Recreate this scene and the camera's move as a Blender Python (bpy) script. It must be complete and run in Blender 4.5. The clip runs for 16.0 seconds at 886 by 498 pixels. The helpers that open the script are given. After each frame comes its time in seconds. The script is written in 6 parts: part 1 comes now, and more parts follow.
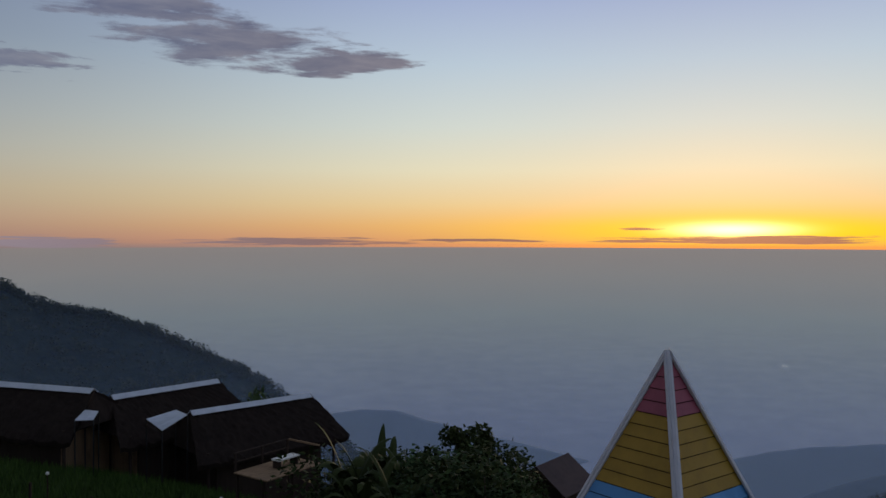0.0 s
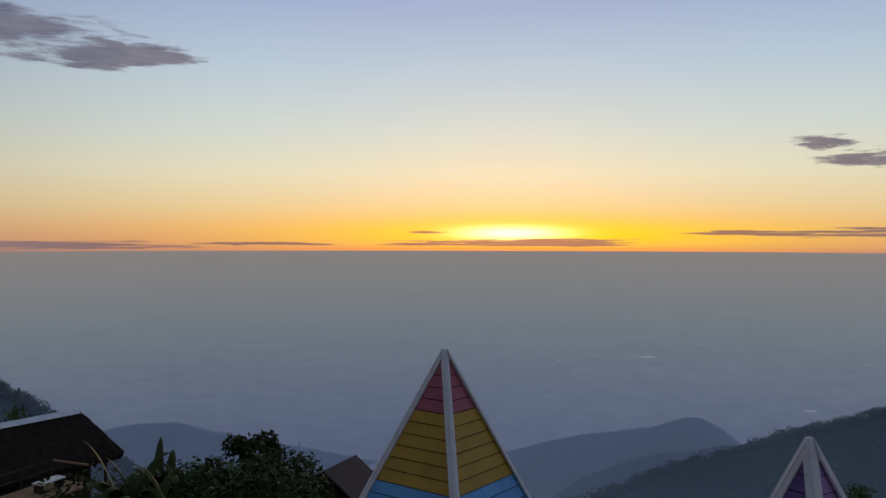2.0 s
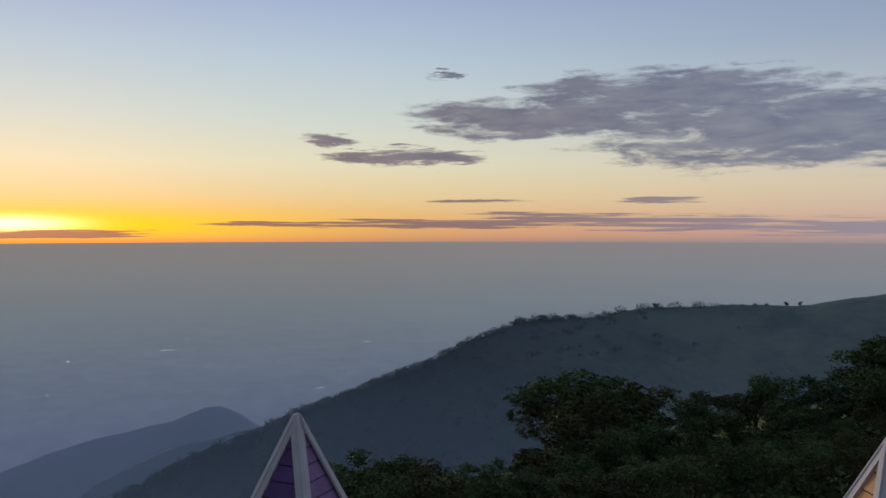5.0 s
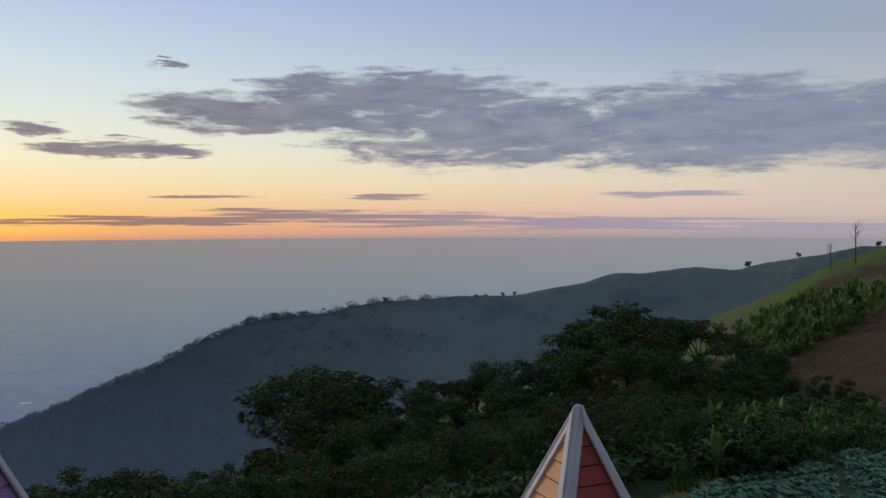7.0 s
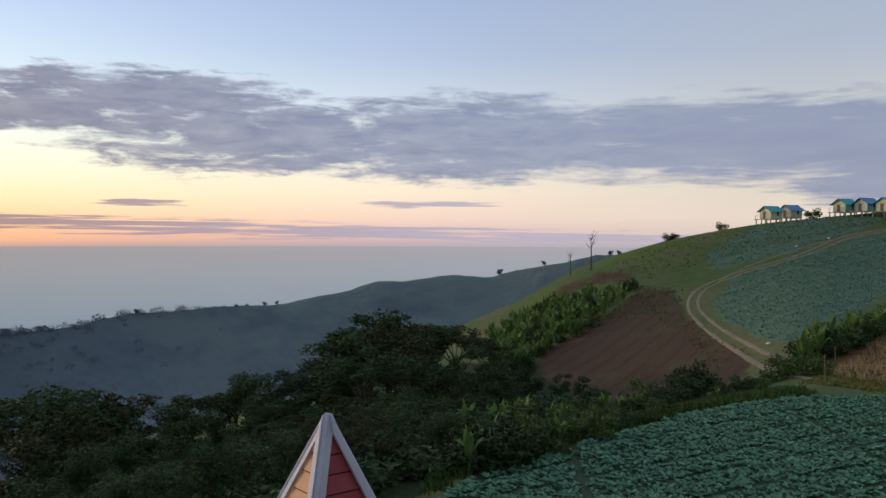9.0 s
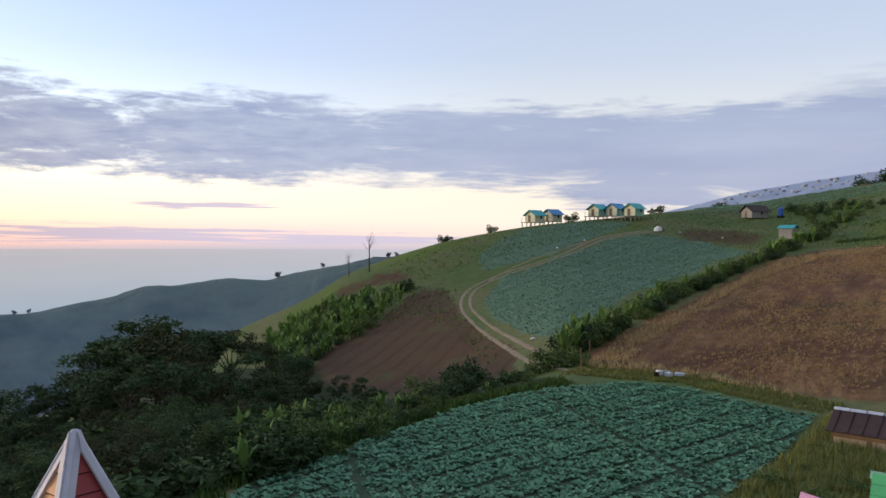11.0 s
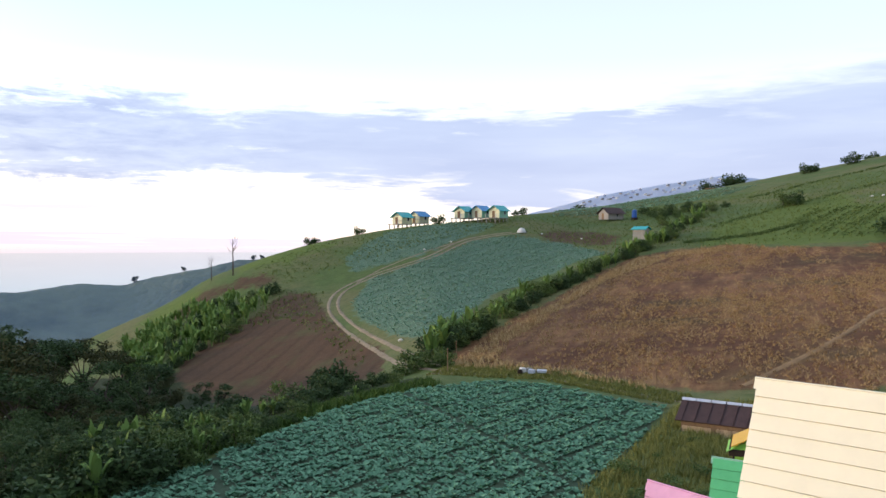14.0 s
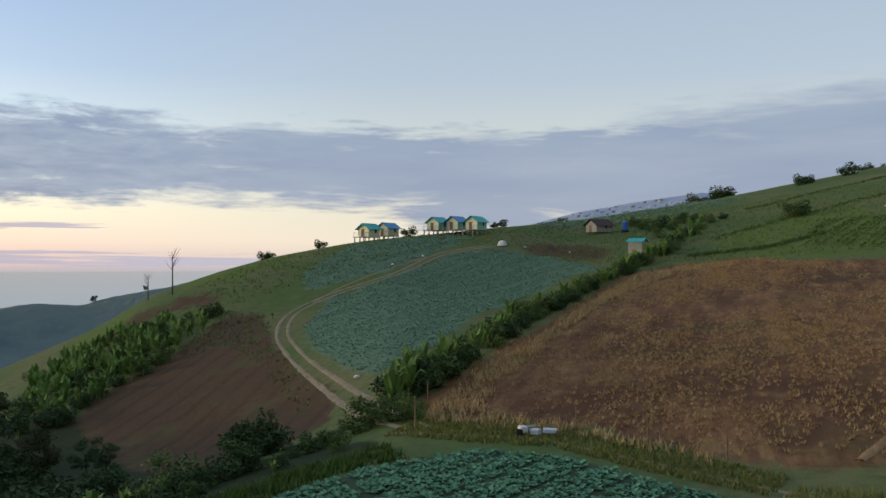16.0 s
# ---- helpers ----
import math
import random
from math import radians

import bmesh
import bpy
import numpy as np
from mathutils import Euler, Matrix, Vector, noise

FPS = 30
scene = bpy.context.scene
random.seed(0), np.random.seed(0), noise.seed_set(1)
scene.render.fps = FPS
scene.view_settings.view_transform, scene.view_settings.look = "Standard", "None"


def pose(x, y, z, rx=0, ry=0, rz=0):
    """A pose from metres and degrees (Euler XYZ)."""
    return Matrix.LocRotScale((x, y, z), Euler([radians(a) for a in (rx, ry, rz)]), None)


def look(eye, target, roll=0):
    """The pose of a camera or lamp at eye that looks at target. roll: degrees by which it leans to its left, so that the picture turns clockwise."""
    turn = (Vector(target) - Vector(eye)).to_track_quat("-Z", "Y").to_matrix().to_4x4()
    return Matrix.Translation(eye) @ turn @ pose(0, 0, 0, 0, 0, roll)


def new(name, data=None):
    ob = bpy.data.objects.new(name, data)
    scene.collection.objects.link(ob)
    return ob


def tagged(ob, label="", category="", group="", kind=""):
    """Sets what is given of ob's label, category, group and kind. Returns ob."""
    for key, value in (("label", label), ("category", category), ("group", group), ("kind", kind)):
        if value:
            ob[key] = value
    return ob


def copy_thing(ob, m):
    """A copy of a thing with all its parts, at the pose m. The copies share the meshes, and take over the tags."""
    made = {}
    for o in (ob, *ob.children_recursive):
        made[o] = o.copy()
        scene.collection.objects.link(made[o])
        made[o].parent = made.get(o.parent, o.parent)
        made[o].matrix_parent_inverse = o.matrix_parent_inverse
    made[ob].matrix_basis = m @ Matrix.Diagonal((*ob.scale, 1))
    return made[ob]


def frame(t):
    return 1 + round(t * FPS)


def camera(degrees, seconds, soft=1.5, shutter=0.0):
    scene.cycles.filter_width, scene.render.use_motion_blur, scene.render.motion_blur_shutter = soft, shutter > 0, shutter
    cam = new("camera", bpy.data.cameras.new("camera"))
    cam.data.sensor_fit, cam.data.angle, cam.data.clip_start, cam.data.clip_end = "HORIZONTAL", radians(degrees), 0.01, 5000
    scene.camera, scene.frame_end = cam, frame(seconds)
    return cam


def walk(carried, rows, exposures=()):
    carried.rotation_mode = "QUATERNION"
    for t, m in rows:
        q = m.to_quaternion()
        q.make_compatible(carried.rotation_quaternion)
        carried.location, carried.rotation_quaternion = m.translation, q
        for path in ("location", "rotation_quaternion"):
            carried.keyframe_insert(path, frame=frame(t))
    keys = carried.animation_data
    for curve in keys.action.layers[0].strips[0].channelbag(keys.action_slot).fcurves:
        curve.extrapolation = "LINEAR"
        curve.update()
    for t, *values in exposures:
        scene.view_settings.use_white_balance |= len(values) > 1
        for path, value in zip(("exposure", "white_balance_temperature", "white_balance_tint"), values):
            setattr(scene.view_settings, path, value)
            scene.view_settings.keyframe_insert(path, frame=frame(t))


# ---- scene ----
LENS = 56.8
ARM = 0.45


def bearing(az, r, z):
    """A place by its bearing (degrees clockwise from +y), range and height."""
    return Vector((r * math.sin(radians(az)), r * math.cos(radians(az)), z))


def held(az, pitch, lean, ahead=0.0, up=0.0, goal=116.0):
    """The pose of a camera held at arm's length by someone who turns on the spot."""
    p = bearing(az, ARM, up) + bearing(goal, ahead, 0)
    return pose(p.x, p.y, p.z, 90 + pitch, -lean, -az)


cam = camera(LENS, 16.0)
PATH = [
    (0.0, 0.00, -1.08, 0.10), (0.5, 3.0, -1.05, 0.12), (1.0, 6.56, -1.0, 0.2), (1.5, 10.39, -0.93, 0.25), (2.0, 14.66, -0.84, 0.10),
    (2.5, 18.96, -0.92, 0.0), (3.0, 23.80, -1.12, 0.05), (3.5, 29.15, -1.36, 0.12), (4.0, 34.94, -1.45, 0.12), (4.5, 41.22, -1.50, 0.12),
    (5.0, 47.43, -1.46, 0.0), (7.3, 68.43, -1.60, -0.2), (7.5, 70.04, -1.47, -0.19), (8.0, 74.07, -1.32, -0.08), (8.5, 78.30, -1.20, 0.10),
    (9.0, 82.46, -1.12, 0.28), (9.5, 86.49, -1.02, 0.35), (10.0, 90.38, -0.98, 0.45), (12.5, 105.22, -0.89, -0.05), (13.0, 106.00, -0.93, -0.08),
    (13.5, 106.50, -0.87, -0.02), (14.0, 107.04, -0.72, 0.13), (14.5, 107.59, -0.74, 0.25), (15.0, 108.66, -0.91, 0.42),
]
ROWS = [(t, held(a, p, l)) for t, a, p, l in PATH]
# the view presses forward at the end
ROWS += [(15.2, held(109.25, -0.72, 0.4, 0.0)), (15.5, held(109.42, -0.2, 0.33, 0.3, 0.0, 108.7)), (15.6, held(109.36, 0.05, 0.3, 4.1, -0.25, 108.5)),
         (15.7, held(109.25, 0.2, 0.25, 7.95, -0.42, 108.4)), (15.8, held(109.1, 0.35, 0.2, 11.8, -0.6, 108.4)), (15.9, held(108.98, 0.48, 0.15, 15.65, -0.78, 108.4)), (16.0, held(108.88, 0.6, 0.1, 19.5, -0.93, 108.4))]
EXPOSURES = [(0.0, 0.0, 6500, 10), (5.0, 0.0, 6500, 10), (7.5, 0.36, 6500, 10), (8.5, 0.56, 6500, 10), (9.0, 0.65, 6500, 10), (10.0, 0.87, 6500, 10), (12.5, 1.48, 6500, 10), (13.5, 1.65, 6500, 9), (14.5, 1.74, 6500, 9), (15.1, 1.72, 6500, 8),
             (15.6, 1.15, 6550, 3), (16.0, 0.85, 6550, 2)]
walk(cam, ROWS, EXPOSURES)

# ---- sky and sun ----
class Nodes:
    """Short-hand for node trees."""

    def __init__(self, tree):
        self.tree = tree

    def add(self, kind, operation="", mode=""):
        n = self.tree.nodes.new(kind)
        if operation:
            n.operation = operation
        if mode:
            n.interpolation_type = mode
        return n

    def link(self, a, b):
        self.tree.links.new(a, b)

    def put(self, socket, v):
        if isinstance(v, bpy.types.NodeSocket):
            self.tree.links.new(v, socket)
        else:
            socket.default_value = v

    def math(self, op, a, b=0.0, c=0.0):
        n = self.add("ShaderNodeMath", operation=op)
        self.put(n.inputs[0], a), self.put(n.inputs[1], b), self.put(n.inputs[2], c)
        return n.outputs[0]

    def ramp(self, fac, stops, mode="LINEAR"):
        n = self.add("ShaderNodeValToRGB")
        n.color_ramp.interpolation = mode
        e = n.color_ramp.elements
        while len(e) < len(stops):
            e.new(0.5)
        for k, (p, c) in zip(e, stops):
            k.position, k.color = p, (*c, 1) if len(c) == 3 else c
        self.put(n.inputs[0], fac)
        return n.outputs[0]

    def mix(self, fac, a, b, mode="MIX"):
        n = self.add("ShaderNodeMix")
        n.data_type, n.blend_type = "RGBA", mode
        self.put(n.inputs[0], fac), self.put(n.inputs[6], a if not isinstance(a, tuple) else (*a, 1)), self.put(n.inputs[7], b if not isinstance(b, tuple) else (*b, 1))
        return n.outputs[2]

    def noise(self, vector, scale, detail=4.0, rough=0.55, distortion=0.0):
        n = self.add("ShaderNodeTexNoise")
        if vector is not None:
            self.link(vector, n.inputs["Vector"])
        n.inputs["Scale"].default_value, n.inputs["Detail"].default_value = scale, detail
        n.inputs["Roughness"].default_value, n.inputs["Distortion"].default_value = rough, distortion
        return n.outputs["Fac"]

    def polar(self, vector):
        """Bearing and elevation, in degrees, of a direction."""
        norm = self.add("ShaderNodeVectorMath", operation="NORMALIZE")
        self.link(vector, norm.inputs[0])
        sep = self.add("ShaderNodeSeparateXYZ")
        self.link(norm.outputs[0], sep.inputs[0])
        az = self.math("MULTIPLY", self.math("ARCTAN2", sep.outputs[0], sep.outputs[1]), 57.29578)
        el = self.math("MULTIPLY", self.math("ARCSINE", sep.outputs[2]), 57.29578)
        return az, el


SUN_AZ, SUN_EL = 19.0, 1.5
world = bpy.data.worlds.new("dawn")
scene.world = world
world.use_nodes = True
wt = Nodes(world.node_tree)
world.node_tree.nodes.clear()
geo = wt.add("ShaderNodeTexCoord")
w_az, w_el = wt.polar(geo.outputs["Generated"])
sky = wt.add("ShaderNodeTexSky")
sky.sky_type, sky.sun_disc, sky.sun_elevation, sky.sun_rotation = "NISHITA", False, radians(SUN_EL), radians(SUN_AZ)
# clear dawn sky by elevation, -10 to 50 degrees
base = wt.ramp(wt.math("DIVIDE", wt.math("ADD", w_el, 10), 60), [
    (0.0, (0.11, 0.14, 0.20)), (0.135, (0.25, 0.205, 0.20)), (0.150, (0.30, 0.22, 0.20)), (0.157, (0.68, 0.31, 0.15)), (0.175, (0.74, 0.42, 0.17)),
    (0.20, (0.74, 0.57, 0.30)), (0.24, (0.71, 0.68, 0.50)), (0.29, (0.585, 0.65, 0.615)), (0.36, (0.45, 0.56, 0.66)), (0.43, (0.34, 0.42, 0.62)), (1.0, (0.23, 0.27, 0.37))])
away = wt.math("ABSOLUTE", wt.math("SUBTRACT", w_az, SUN_AZ))
# farther from the sun the glow pales to rose and the blue deepens
pale = wt.ramp(wt.math("DIVIDE", wt.math("ADD", w_el, 10), 60), [
    (0.0, (0.11, 0.14, 0.20)), (0.135, (0.26, 0.25, 0.28)), (0.153, (0.31, 0.28, 0.31)), (0.163, (0.46, 0.33, 0.33)), (0.185, (0.58, 0.44, 0.38)),
    (0.215, (0.62, 0.53, 0.42)), (0.26, (0.52, 0.53, 0.52)), (0.31, (0.40, 0.45, 0.52)), (0.37, (0.28, 0.345, 0.47)), (0.45, (0.22, 0.29, 0.44)), (1.0, (0.19, 0.225, 0.29))])
side = wt.add("ShaderNodeMapRange", mode="SMOOTHSTEP")
wt.put(side.inputs["Value"], away), wt.put(side.inputs["From Min"], 14.0), wt.put(side.inputs["From Max"], 72.0)
# the southern half of the sky is a milky pale blue
milky = wt.ramp(wt.math("DIVIDE", wt.math("ADD", w_el, 10), 60), [
    (0.0, (0.11, 0.14, 0.20)), (0.135, (0.26, 0.25, 0.28)), (0.153, (0.31, 0.28, 0.31)), (0.163, (0.44, 0.37, 0.335)), (0.185, (0.50, 0.435, 0.37)),
    (0.215, (0.46, 0.42, 0.37)), (0.26, (0.41, 0.40, 0.39)), (0.31, (0.335, 0.355, 0.38)), (0.37, (0.268, 0.307, 0.382)), (0.45, (0.238, 0.28, 0.368)), (1.0, (0.19, 0.225, 0.29))])
south = wt.add("ShaderNodeMapRange", mode="SMOOTHSTEP")
wt.put(south.inputs["Value"], away), wt.put(south.inputs["From Min"], 56.0), wt.put(south.inputs["From Max"], 90.0)
clear = wt.mix(south.outputs[0], wt.mix(side.outputs[0], base, pale), milky)

# the western sky is still dim
dim = wt.add("ShaderNodeMapRange", mode="SMOOTHSTEP")
wt.put(dim.inputs["Value"], w_az), wt.put(dim.inputs["From Min"], -42.0), wt.put(dim.inputs["From Max"], 4.0), wt.put(dim.inputs["To Min"], 0.62)
clear = wt.mix(1.0, clear, dim.outputs[0], "MULTIPLY")


def bump2(az0, el0, ra, re, power=1.0):
    """A soft mound in bearing and elevation."""
    u = wt.math("DIVIDE", wt.math("SUBTRACT", w_az, az0), ra)
    v = wt.math("DIVIDE", wt.math("SUBTRACT", w_el, el0), re)
    d = wt.math("ADD", wt.math("MULTIPLY", u, u), wt.math("MULTIPLY", v, v))
    return wt.math("EXPONENT", wt.math("MULTIPLY", d, -power))


above = wt.math("GREATER_THAN", w_el, -0.95)
glow = wt.math("MULTIPLY", bump2(21.5, 0.15, 17, 1.25), above)
core = wt.math("MULTIPLY", bump2(19.4, 0.28, 3.4, 0.45), above)
clear = wt.mix(wt.math("MULTIPLY", glow, 0.95), clear, (1.0, 0.66, 0.0))
clear = wt.mix(core, clear, (2.2, 1.9, 0.9))
red = wt.math("MULTIPLY", bump2(20, -0.95, 22, 0.28), above)
clear = wt.mix(wt.math("MULTIPLY", red, 0.8), clear, (1.0, 0.26, 0.06))

# banks of cloud: bearing, elevation, half-widths
CLOUDS = [(-14.5, 12.7, 6.5, 1.7), (-20, 14.6, 6, 1.0), (-28, 10.6, 4.5, 0.7), (-7, 11.6, 4.6, 1.0),
          (45.5, 5.0, 5.8, 0.6), (39.5, 6.0, 2.6, 0.4), (48, 10.7, 1.1, 0.3),
          (55, 7.6, 10, 1.5), (63, 9.0, 10, 1.7), (70, 6.4, 13, 2.6), (84, 6.5, 14, 3.2), (100, 6.3, 16, 3.0), (118, 6.0, 16, 3.0), (136, 5.6, 20, 3.6),
          (112, 3.6, 9, 1.6), (126, 4.2, 20, 3.0), (108, 6.4, 12, 2.2), (122, 7.0, 14, 2.2)]
VEIL = [(124, 5.9, 30, 2.9), (104, 6.3, 13, 1.7), (146, 6.5, 30, 4.5)]
BARS = [(20, -0.42, 9.5, 0.3), (13.6, 0.32, 1.8, 0.13), (-10, -0.55, 10, 0.3), (2, -0.45, 6, 0.16), (46, 0.3, 11, 0.36), (55, 0.75, 9, 0.40), (64, 0.45, 10, 0.5), (75, 0.0, 15, 0.5), (90, -0.25, 10, 0.42), (50, 1.9, 4, 0.14), (36, 0.3, 5, 0.2), (62, 1.9, 3, 0.2), (82, 2.0, 5, 0.25), (-26, -0.6, 4, 0.5)]
flat = wt.add("ShaderNodeCombineXYZ")
wt.link(wt.math("MULTIPLY", w_az, 0.13), flat.inputs[0])
wt.link(wt.math("MULTIPLY", w_el, 0.95), flat.inputs[1])
puffs = wt.add("ShaderNodeCombineXYZ")
wt.link(wt.math("MULTIPLY", w_az, 0.24), puffs.inputs[0])
wt.link(wt.math("MULTIPLY", w_el, 1.05), puffs.inputs[1])
drift = wt.math("SUBTRACT", wt.noise(flat.outputs[0], 0.9, 5, 0.6), 0.5)
lift = wt.math("SUBTRACT", wt.noise(flat.outputs[0], 1.7, 6, 0.6), 0.5)


def bank(rows, sway, floor):
    best = None
    q_az = wt.math("ADD", w_az, wt.math("MULTIPLY", drift, 14.0 * sway))
    q_el = wt.math("ADD", w_el, wt.math("MULTIPLY", lift, 2.6 * sway))
    for az0, el0, ra, re in rows:
        u = wt.math("DIVIDE", wt.math("SUBTRACT", q_az, az0), ra)
        v = wt.math("DIVIDE", wt.math("SUBTRACT", q_el, el0), re)
        d = wt.math("SUBTRACT", 1.0, wt.math("ADD", wt.math("MULTIPLY", u, u), wt.math("MULTIPLY", v, v)))
        best = d if best is None else wt.math("MAXIMUM", best, d)
    return wt.math("MAXIMUM", best, floor)


streaks = wt.mix(south.outputs[0], wt.noise(puffs.outputs[0], 1.0, 9, 0.64, 0.35), wt.noise(flat.outputs[0], 1.0, 8, 0.6, 0.4))
fine = wt.ramp(wt.noise(puffs.outputs[0], 1.1, 7, 0.6, 0.3), [(0.32, (0, 0, 0)), (0.68, (1, 1, 1))])
fine = wt.mix(south.outputs[0], fine, wt.noise(flat.outputs[0], 0.55, 4, 0.5))


def cover(rows, gain, width, sway, rag, grain, floor=-1.2, start=0.0):
    d = wt.math("ADD", wt.math("MULTIPLY", bank(rows, sway, floor), gain), wt.math("MULTIPLY", wt.math("SUBTRACT", grain, 0.5), rag))
    m = wt.add("ShaderNodeMapRange", mode="SMOOTHSTEP")
    wt.put(m.inputs["Value"], d), wt.put(m.inputs["From Min"], start), wt.put(m.inputs["From Max"], width)
    return m.outputs[0]


thin = wt.add("ShaderNodeCombineXYZ")
wt.link(wt.math("MULTIPLY", w_az, 0.11), thin.inputs[0])
wt.link(wt.math("MULTIPLY", w_el, 4.6), thin.inputs[1])
needles = wt.noise(thin.outputs[0], 1.0, 6, 0.6, 0.3)
bulk = cover(CLOUDS, 1.7, 1.1, 0.9, 5.2, streaks, -2.4, -0.35)
veil = cover(VEIL, 1.9, 1.0, 0.7, 2.6, streaks, -2.0, -0.7)
bulk = wt.math("MAXIMUM", bulk, wt.math("MULTIPLY", veil, 0.97))
bars = cover(BARS, 1.15, 0.8, 0.2, 6.0, needles, -4.0)
near_grey = wt.mix(fine, (0.085, 0.085, 0.145), (0.175, 0.16, 0.205))
far_grey = wt.mix(fine, (0.122, 0.152, 0.252), (0.215, 0.245, 0.325))
grey = wt.mix(side.outputs[0], near_grey, far_grey)
lit = wt.mix(wt.math("MULTIPLY", bulk, 0.93), clear, grey)
dusk = wt.mix(side.outputs[0], (0.19, 0.125, 0.125), (0.31, 0.285, 0.35))
lit = wt.mix(wt.math("MULTIPLY", bars, 0.95), lit, dusk)
total = wt.mix(0.012, lit, sky.outputs[0], "ADD")
bg = wt.add("ShaderNodeBackground")
wt.link(total, bg.inputs[0])
bg.inputs[1].default_value = 1.0
out = wt.add("ShaderNodeOutputWorld")
wt.link(bg.outputs[0], out.inputs[0])

sun_data = bpy.data.lights.new("sun", "SUN")
sun_data.energy, sun_data.angle, sun_data.color = 0.7, radians(10), (1.0, 0.72, 0.45)
sun = new("sun", sun_data)
sun.matrix_world = look(bearing(SUN_AZ, 100, 8), (0, 0, 0))


# ---- materials ----
def material(name):
    m = bpy.data.materials.new(name)
    m.use_nodes = True
    m.node_tree.nodes.clear()
    n = Nodes(m.node_tree)
    b = n.add("ShaderNodeBsdfPrincipled")
    o = n.add("ShaderNodeOutputMaterial")
    n.link(b.outputs[0], o.inputs[0])
    return m, n, b


def surface(name, light, dark, scale=6.0, rough=0.8, bump=0.3, stretch=(1, 1, 1), metal=0.0, vary=0.12, dirt=0.25):
    """A weathered surface: two scales of mottling, fine relief and a little change from piece to piece."""
    m, n, b = material(name)
    tc = n.add("ShaderNodeTexCoord")
    mp = n.add("ShaderNodeMapping")
    mp.inputs["Scale"].default_value = stretch
    n.link(tc.outputs["Object"], mp.inputs[0])
    big = n.noise(mp.outputs[0], scale * 0.18, 3)
    small = n.noise(mp.outputs[0], scale, 6, 0.65)
    info = n.add("ShaderNodeObjectInfo")
    fac = n.math("ADD", n.math("MULTIPLY", small, 0.7), n.math("MULTIPLY", n.math("SUBTRACT", big, 0.35), 0.9))
    col = n.mix(n.math("MINIMUM", n.math("MAXIMUM", fac, 0.0), 1.0), dark, light)
    stain = n.ramp(n.noise(mp.outputs[0], scale * 0.45, 5, 0.7), [(0.45, (1, 1, 1)), (0.75, (1 - dirt, 1 - dirt, 1 - dirt * 0.9))])
    col = n.mix(1.0, col, stain, "MULTIPLY")
    hue = n.add("ShaderNodeHueSaturation")
    n.link(col, hue.inputs["Color"])
    n.link(n.math("ADD", 1 - vary / 2, n.math("MULTIPLY", info.outputs["Random"], vary)), hue.inputs["Value"])
    n.link(hue.outputs[0], b.inputs["Base Color"])
    b.inputs["Metallic"].default_value = metal
    b.inputs["Specular IOR Level"].default_value = 0.08 if rough > 0.75 else 0.3
    n.link(n.math("ADD", rough - 0.08, n.math("MULTIPLY", small, 0.16)), b.inputs["Roughness"])
    bp = n.add("ShaderNodeBump")
    bp.inputs["Strength"].default_value, bp.inputs["Distance"].default_value = bump, 0.02
    n.link(small, bp.inputs["Height"])
    n.link(bp.outputs[0], b.inputs["Normal"])
    return m


def leafy(name, light, dark, scale=0.25):
    """Foliage, varied clump by clump and tree by tree."""
    m, n, b = material(name)
    g = n.add("ShaderNodeNewGeometry")
    info = n.add("ShaderNodeObjectInfo")
    mixed = n.math("ADD", n.math("MULTIPLY", g.outputs["Random Per Island"], 0.65), n.math("MULTIPLY", info.outputs["Random"], 0.35))
    col = n.ramp(mixed, [(0.0, dark), (0.55, tuple((a + c) / 2 for a, c in zip(light, dark))), (1.0, light)])
    n.link(col, b.inputs["Base Color"])
    b.inputs["Roughness"].default_value = 0.7
    b.inputs["Specular IOR Level"].default_value = 0.1
    return m


